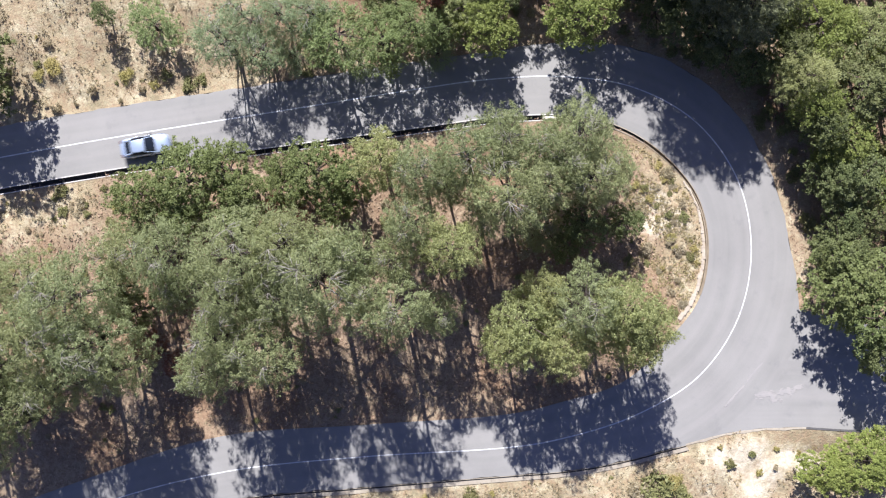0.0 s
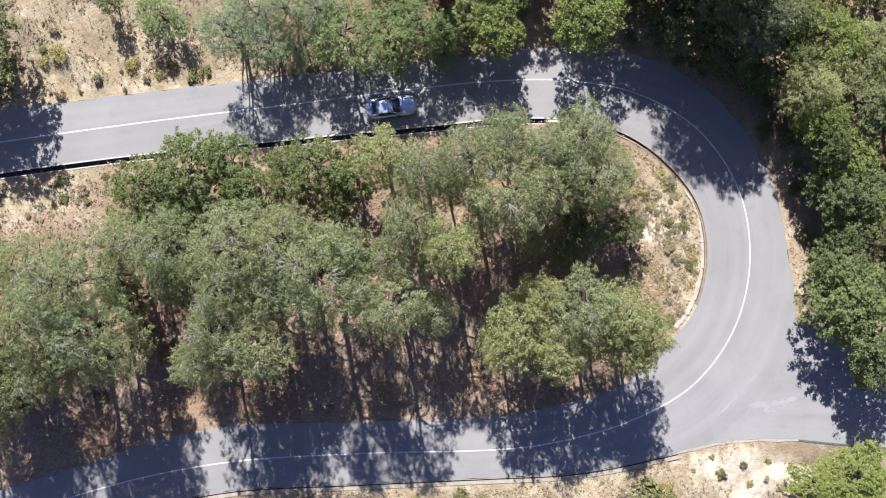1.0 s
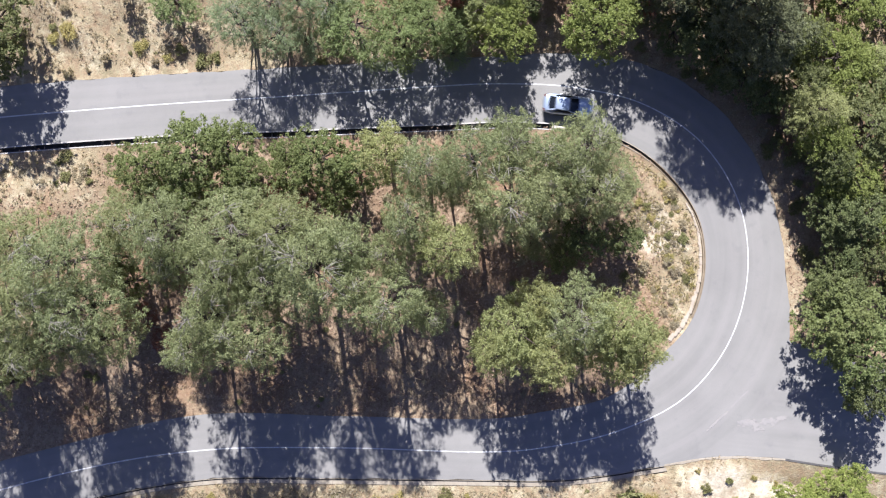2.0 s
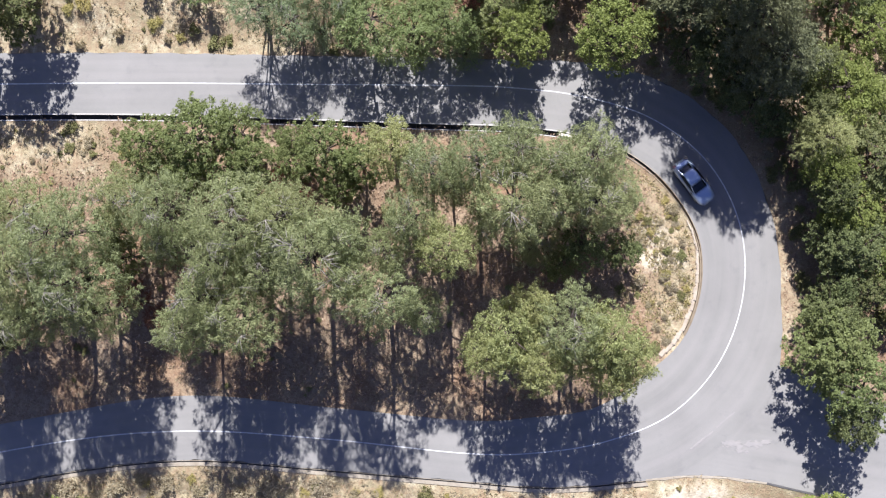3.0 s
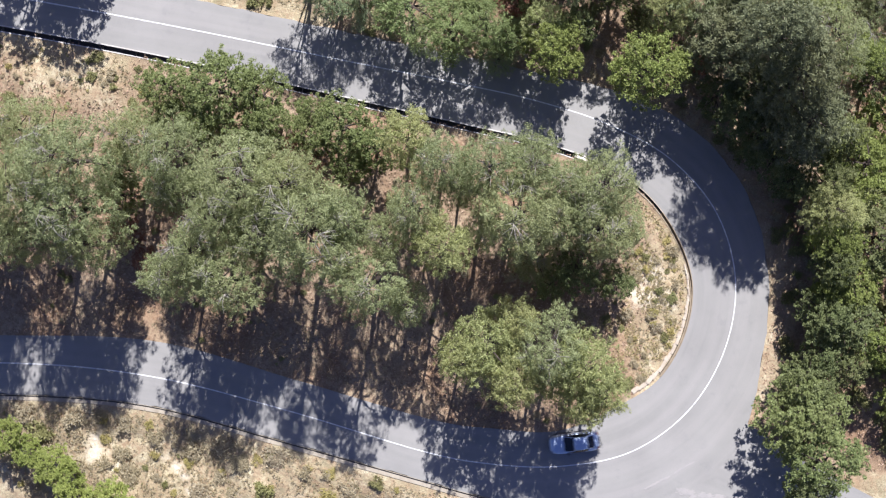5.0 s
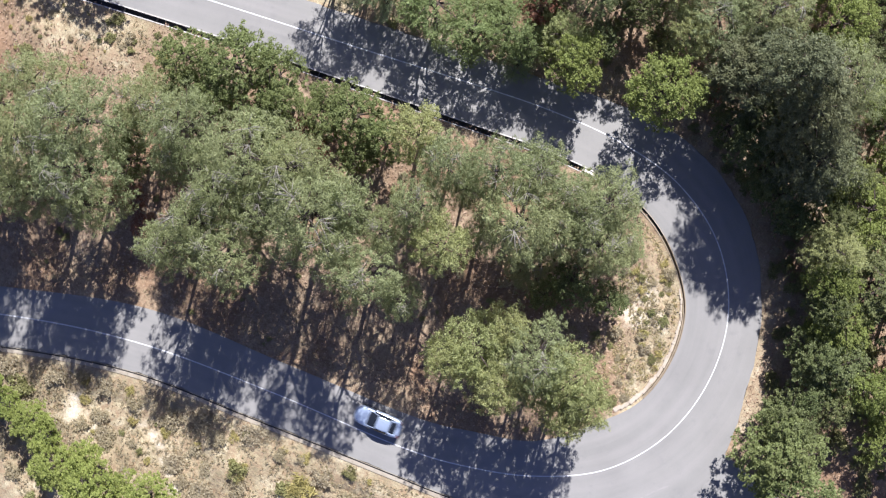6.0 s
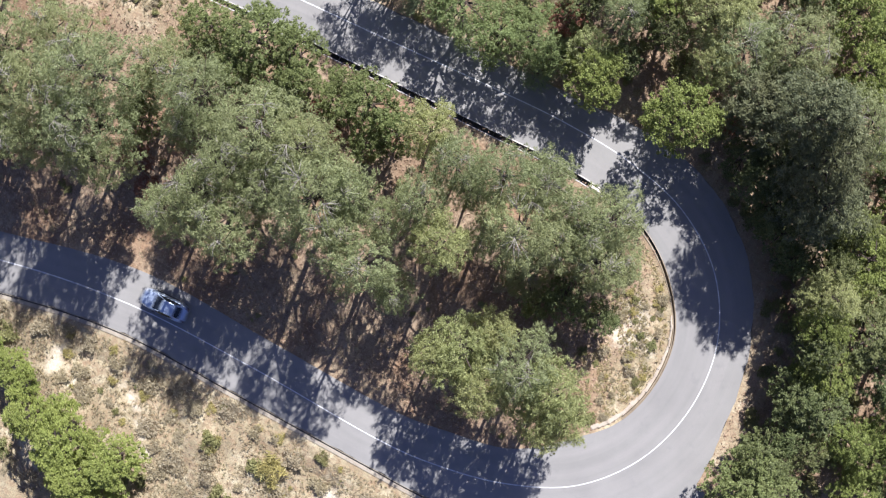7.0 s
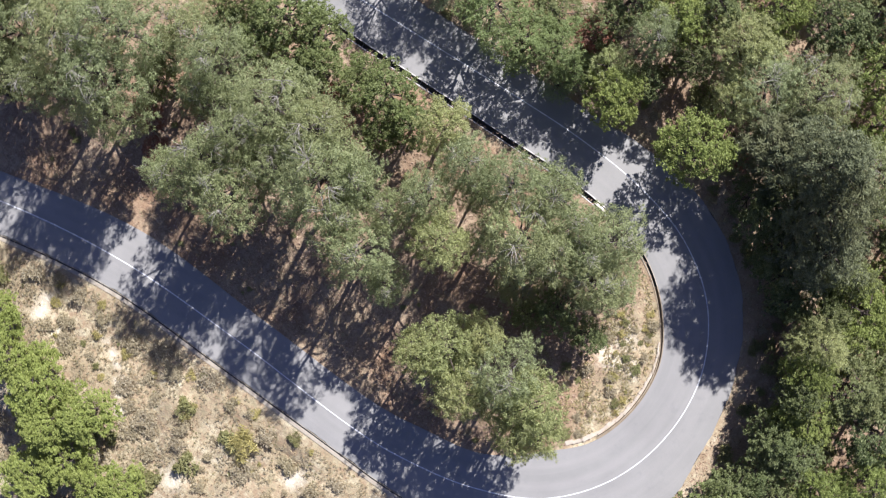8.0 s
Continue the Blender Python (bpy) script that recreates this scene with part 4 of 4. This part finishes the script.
# dust on the asphalt of the junction, in thin flakes
def dust(name, places, z, label):
    bm = bmesh.new()
    rng = random.Random(3)
    for x, y, rx, ry, turn, count in places:
        for _ in range(count):
            u, v = rx * rng.uniform(-1, 1) * rng.uniform(0.4, 1), ry * rng.gauss(0, 0.5)
            cx, cy = x + u * math.cos(turn) - v * math.sin(turn), y + u * math.sin(turn) + v * math.cos(turn)
            r, p0 = rng.uniform(0.03, 0.11), rng.uniform(0, 6)
            ring = []
            for j in range(8):
                a = 2 * math.pi * j / 8
                q = r * (1 + 0.3 * math.sin(2 * a + p0) + rng.uniform(-0.2, 0.2))
                du, dv = 1.7 * q * math.cos(a), 0.7 * q * math.sin(a)
                ring.append((cx + du * math.cos(turn) - dv * math.sin(turn), cy + du * math.sin(turn) + dv * math.cos(turn)))
            top = [bm.verts.new((a, b, z + rng.uniform(0, 0.003))) for a, b in ring]
            foot = [bm.verts.new((cx + (a - cx) * 1.1, cy + (b - cy) * 1.1, z - 0.03)) for a, b in ring]
            bm.faces.new(top)
            for j in range(8):
                bm.faces.new((top[j], foot[j], foot[(j + 1) % 8], top[(j + 1) % 8]))
    bmesh.ops.recalc_face_normals(bm, faces=bm.faces)
    tagged(part(name, bm, DUSTY, None), label, "road stain", "", "structure")


DUSTY = make_concrete("dusty_asphalt", (0.295, 0.275, 0.25), (0.245, 0.235, 0.22))
dust("dust_mark", [(25.9, -14.25, 1.1, 0.28, 0.05, 120), (27.6, -14.0, 0.8, 0.3, 0.15, 90), (28.7, -13.6, 0.6, 0.2, 0.25, 40), (26.8, -14.7, 0.7, 0.2, -0.1, 30)], 0.327, "pale dusty stain on the asphalt junction")
dust("wheel_mark", [(23.2, -14.3, 1.5, 0.05, 0.85, 80), (24.9, -12.2, 1.3, 0.035, 0.9, 50)], 0.343, "pale worn streak on the asphalt junction")

# low pale lip that carries on round the junction, cast in lengths
round_kerb = tagged(new("junction_kerb"), "low pale concrete lip round the sandy junction", "kerb", "", "structure")
for k in range(9):
    bm = bmesh.new()
    rings = []
    for q in range(4):
        x = 18.9 + (k + q / 3 * 0.985) * 1.17
        slope = (south_edge(x + 0.3) - south_edge(x - 0.3)) / 0.6
        side = Vector((slope, -1, 0)).normalized()
        z = float(np.interp(x, [19, 24], [0.262, 0.30]))
        wide = 0.20 + 0.05 * math.sin(x * 1.9) + 0.03 * math.sin(x * 5.3)
        rings.append([bm.verts.new(Vector((x, south_edge(x), z)) + side * off + Vector((0, 0, up))) for off, up in ((0.0, -0.3), (0.005, -0.012), (0.03, 0.012), (wide, 0.022), (wide + 0.04, -0.3))])
    for a, b in zip(rings, rings[1:]):
        for j in range(4):
            bm.faces.new((a[j], b[j], b[j + 1], a[j + 1]))
    bm.faces.new(rings[0])
    bm.faces.new(rings[-1][::-1])
    bmesh.ops.recalc_face_normals(bm, faces=bm.faces)
    part("kerb_stone", bm, EARTHY, round_kerb)

# single clumps that stand out on the two banks
for kind, x, y, r, tall in (("straw", -36.1, 14.3, 1.0, 0.6), ("straw", -37.4, 13.8, 0.8, 0.5), ("straw", -29.8, 13.7, 0.95, 0.7), ("green", -26.5, 13.7, 0.7, 0.8), ("green", -24.5, 12.9, 0.9, 0.7), ("green", -23.5, 13.3, 0.7, 0.7),
    ("dry", -36.1, 10.9, 0.65, 1.3), ("dry", -33.0, 12.4, 0.5, 1.6), ("dry", -34.5, 11.3, 0.3, 1.5), ("dry", -30.6, 11.5, 0.3, 1.5), ("dry", -28.7, 12.5, 0.5, 1.3), ("dry", -36.4, 16.2, 0.6, 1.0), ("straw", -27.6, 12.9, 0.6, 0.8),
    ("green", 22.8, -20.4, 0.62, 0.9), ("green", 24.7, -19.5, 0.42, 0.8), ("straw", 26.9, -19.1, 0.4, 0.9), ("straw", 28.8, -19.5, 0.38, 0.9), ("dry", 26.8, -20.6, 0.4, 0.7), ("green", 16.4, -22.4, 1.9, 0.6), ("dry", 14.8, -22.8, 1.5, 0.6), ("straw", 17.8, -22.0, 1.1, 0.6), ("green", 18.6, -23.2, 1.2, 0.7), ("straw", 21.9, -18.9, 0.35, 0.8), ("straw", 30.2, -18.8, 0.4, 0.8), ("dry", 28.0, -21.4, 0.5, 0.6), ("straw", 25.4, -21.2, 0.45, 0.6)):
    plant(kind, x, y, float(surface(np.array([x]), np.array([y]), *road_rel(np.array([x]), np.array([y]))[:2])[0]), r, turns.uniform(0, 360), tall)


# ---- the car: four-door saloon, 4.35 m long ----
def make_car():
    paint = Nodes("silver_blue_paint")
    paint.shader.inputs["Coat Weight"].default_value = 0.8
    paint.shader.inputs["Coat Roughness"].default_value = 0.08
    body_paint = paint.done(paint.mix(paint.ramp(paint.noise(2.0, 4), (0.4, 0.0), (0.7, 0.3)), (0.46, 0.545, 0.67), (0.40, 0.485, 0.61)), 0.33, 0.55)
    glass = Nodes("dark_glass").done((0.012, 0.015, 0.02), 0.05)
    rubber = Nodes("black_rubber").done((0.02, 0.02, 0.02), 0.85)
    alloy = Nodes("alloy").done((0.55, 0.55, 0.57), 0.35, 0.9)
    black = Nodes("black_trim").done((0.015, 0.015, 0.017), 0.5)
    lamp = Nodes("lamp_glass").done((0.36, 0.38, 0.41), 0.12)
    red = Nodes("red_lamp").done((0.10, 0.015, 0.015), 0.2)
    car = tagged(new("car"), "silver-blue four-door saloon driving along the road", "car")

    def loft(name, rows, material, parent, cap=True):
        """rows: x, half width, bottom, top, crown rise, tuck; a rounded section at each x."""
        bm = bmesh.new()
        rings = []
        for x, w, lo, hi, rise, tuck in rows:
            pts = [(w * 0.80, lo), (w * 0.97, lo + 0.10), (w, lo + (hi - lo) * 0.45), (w * 0.985, lo + (hi - lo) * 0.75), (w * tuck, hi - 0.03), (w * tuck * 0.9, hi), (w * tuck * 0.5, hi + rise * 0.8), (0, hi + rise)]
            pts = pts + [(-a, b) for a, b in pts[-2::-1]]
            rings.append([bm.verts.new((x, a, b)) for a, b in pts])
        for a, b in zip(rings, rings[1:]):
            for j in range(len(a) - 1):
                bm.faces.new((a[j], a[j + 1], b[j + 1], b[j]))
            bm.faces.new((a[-1], a[0], b[0], b[-1]))
        if cap:
            bm.faces.new(rings[0][::-1])
            bm.faces.new(rings[-1])
        bmesh.ops.recalc_face_normals(bm, faces=bm.faces)
        for face in bm.faces:
            face.smooth = True
        return part(name, bm, material, parent)

    body = loft("body", [(-2.17, 0.40, 0.42, 0.74, 0.02, 0.88), (-2.14, 0.56, 0.34, 0.84, 0.03, 0.88), (-2.05, 0.69, 0.28, 0.92, 0.035, 0.89), (-1.9, 0.785, 0.24, 0.97, 0.035, 0.90), (-1.6, 0.865, 0.22, 0.99, 0.03, 0.90),
                         (-1.25, 0.885, 0.22, 0.975, 0.02, 0.90), (-0.8, 0.87, 0.22, 0.95, 0.02, 0.91), (-0.2, 0.855, 0.22, 0.93, 0.02, 0.91), (0.5, 0.86, 0.22, 0.94, 0.03, 0.90), (0.95, 0.875, 0.22, 0.93, 0.05, 0.88),
                         (1.35, 0.875, 0.22, 0.88, 0.06, 0.86), (1.65, 0.83, 0.22, 0.83, 0.06, 0.85), (1.9, 0.745, 0.25, 0.77, 0.055, 0.85), (2.05, 0.63, 0.28, 0.70, 0.04, 0.86), (2.13, 0.50, 0.32, 0.64, 0.03, 0.88), (2.17, 0.34, 0.38, 0.57, 0.02, 0.9)], body_paint, car)
    loft("greenhouse", [(-1.72, 0.52, 0.92, 0.985, 0.02, 0.92), (-1.5, 0.65, 0.91, 1.10, 0.03, 0.84), (-1.05, 0.735, 0.90, 1.325, 0.035, 0.74), (-0.5, 0.765, 0.90, 1.38, 0.035, 0.73), (0.0, 0.77, 0.90, 1.34, 0.035, 0.74), (0.45, 0.755, 0.90, 1.14, 0.035, 0.82), (0.78, 0.70, 0.90, 0.97, 0.035, 0.92), (0.90, 0.50, 0.90, 0.955, 0.03, 0.92)], glass, car)

    def slab(name, corners, thick, material, parent, label=""):
        bm = bmesh.new()
        top = [bm.verts.new(c) for c in corners]
        bottom = [bm.verts.new((c[0], c[1], c[2] - thick)) for c in corners]
        bm.faces.new(top)
        bm.faces.new(bottom[::-1])
        for j in range(len(corners)):
            bm.faces.new((top[j], bottom[j], bottom[(j + 1) % len(corners)], top[(j + 1) % len(corners)]))
        bmesh.ops.recalc_face_normals(bm, faces=bm.faces)
        bmesh.ops.bevel(bm, geom=list(bm.edges), offset=min(0.012, thick * 0.4), segments=2, affect="EDGES")
        return part(name, bm, material, parent, label)

    bm = bmesh.new()
    grid = [[bm.verts.new((x, y * w, z + 0.042 * (1 - y * y) + 0.008)) for y in (-1, -0.85, -0.5, 0, 0.5, 0.85, 1)]
            for x, w, z in ((-1.16, 0.44, 1.290), (-1.06, 0.52, 1.325), (-0.85, 0.55, 1.356), (-0.5, 0.565, 1.388), (-0.15, 0.56, 1.368), (0.0, 0.54, 1.345), (0.10, 0.46, 1.312))]
    for a, b in zip(grid, grid[1:]):
        for j in range(6):
            f = bm.faces.new((a[j], a[j + 1], b[j + 1], b[j]))
            f.smooth = True
    bmesh.ops.recalc_face_normals(bm, faces=bm.faces)
    bmesh.ops.solidify(bm, geom=list(bm.faces), thickness=0.02)
    part("roof", bm, body_paint, car)
    for y in (1, -1):
        for name, a, b, r in (("front_pillar", (0.80, 0.66 * y, 0.965), (0.03, 0.565 * y, 1.335), 0.035), ("rear_pillar", (-1.74, 0.60 * y, 0.975), (-1.10, 0.535 * y, 1.30), 0.09), ("door_pillar", (-0.5, 0.735 * y, 0.98), (-0.5, 0.585 * y, 1.385), 0.03)):
            bm = bmesh.new()
            tube(bm, [Vector(a), Vector(a).lerp(Vector(b), 0.5) + Vector((0, 0.02 * y, 0.02)), Vector(b)], [r, r, r], 6)
            part(name, bm, body_paint if name != "door_pillar" else black, car)
        slab("mirror", [(0.50, 0.80 * y, 1.03), (0.68, 0.80 * y, 1.03), (0.64, 1.00 * y, 1.03), (0.52, 1.00 * y, 1.03)], 0.13, black, car)
        slab("headlight", [(1.80, 0.58 * y, 0.80), (2.05, 0.42 * y, 0.735), (2.07, 0.62 * y, 0.69), (1.86, 0.76 * y, 0.735)], 0.06, lamp, car, "clear headlight")
        slab("tail_light", [(-2.13, 0.44 * y, 0.89), (-1.99, 0.52 * y, 0.985), (-1.95, 0.76 * y, 0.93), (-2.11, 0.70 * y, 0.88)], 0.12, red, car, "red tail light")
        slab("sill", [(-1.2, 0.83 * y, 0.26), (1.25, 0.83 * y, 0.26), (1.25, 0.90 * y, 0.25), (-1.2, 0.90 * y, 0.25)], 0.06, black, car)
        for k, x in enumerate((0.62, -0.40)):
            slab("door_handle", [(x - 0.35, 0.875 * y, 0.80), (x - 0.17, 0.875 * y, 0.80), (x - 0.17, 0.91 * y, 0.79), (x - 0.35, 0.91 * y, 0.79)], 0.03, alloy, car)
    slab("grille", [(2.12, -0.34, 0.61), (2.12, 0.34, 0.61), (2.20, 0.30, 0.55), (2.20, -0.30, 0.55)], 0.14, black, car)
    slab("number_plate", [(2.185, -0.26, 0.46), (2.185, 0.26, 0.46), (2.215, 0.26, 0.45), (2.215, -0.26, 0.45)], 0.11, lamp, car)
    slab("cowl", [(0.82, -0.60, 0.99), (0.82, 0.60, 0.99), (0.91, 0.58, 0.992), (0.91, -0.58, 0.992)], 0.03, black, car)

    def disc(bm, r0, r1, half, y, sides=22):
        a = [bm.verts.new((math.cos(q) * r, v, math.sin(q) * r)) for q in (2 * math.pi * j / sides for j in range(sides)) for r, v in ((r0, y - half), (r1, y - half), (r1, y + half), (r0, y + half))]
        for j in range(sides):
            p, q = 4 * j, 4 * ((j + 1) % sides)
            for k in range(4):
                bm.faces.new((a[p + k], a[q + k], a[q + (k + 1) % 4], a[p + (k + 1) % 4]))
        bmesh.ops.recalc_face_normals(bm, faces=bm.faces)

    for x in (1.30, -1.28):
        for y in (1, -1):
            wheel = new("wheel")
            wheel.parent = car
            wheel.location = (x, 0.775 * y, 0.32)
            bm = bmesh.new()
            disc(bm, 0.21, 0.32, 0.105, 0)
            part("tyre", bm, rubber, wheel)
            bm = bmesh.new()
            disc(bm, 0.19, 0.212, 0.10, 0)
            for j in range(5):
                q = 2 * math.pi * j / 5
                tube(bm, [Vector((0, 0.07 * y, 0)), Vector((0.2 * math.cos(q), 0.075 * y, 0.2 * math.sin(q)))], [0.035, 0.03], 5)
            part("rim", bm, alloy, wheel, "five-spoke alloy rim")
            WHEELS.append(wheel)
    return car


WHEELS = []
CAR = make_car()

# seconds, metres along the road, metres to the inner hand of the line
DRIVE = [(0.0, 13.0, 1.26), (0.5, 23.8, 1.31), (1.0, 34.2, 1.38), (1.5, 42.4, 1.52), (2.0, 49.2, 1.70), (2.5, 55.7, 1.92), (3.0, 62.6, 2.10),
    (3.5, 69.55, 2.12), (4.0, 76.85, 2.10), (4.5, 84.1, 2.30), (5.0, 92.0, 2.10), (5.5, 100.0, 1.75), (6.0, 108.3, 1.50), (6.5, 117.4, 1.43),
    (7.0, 127.6, 1.36), (7.5, 137.3, 1.30), (8.0, 147.8, 1.25)]


def car_pose(t):
    s = float(np.interp(t, [r[0] for r in DRIVE], [r[1] for r in DRIVE]))
    side = float(np.interp(t, [r[0] for r in DRIVE], [r[2] for r in DRIVE]))
    p, d, _, _ = road_at(s, side)
    a, b = road_at(s - 1.4, side)[0], road_at(s + 1.4, side)[0]
    return pose(p[0], p[1], p[2] + 0.03, 0, math.degrees(math.atan2(a[2] - b[2], 2.8)), math.degrees(math.atan2(b[1] - a[1], b[0] - a[0]))), s


def motions():
    walk(CAR, [(r[0], car_pose(r[0])[0]) for r in DRIVE])
    for wheel in WHEELS:
        rows = []
        for k in range(0, 241, 1):
            t = k / 30
            s = car_pose(t)[1]
            rows.append((t, Matrix.Translation(wheel.location) @ pose(0, 0, 0, 0, (math.degrees(s / 0.32) * 0.6) % 360, 0)))
        walk(wheel, rows)


motions()
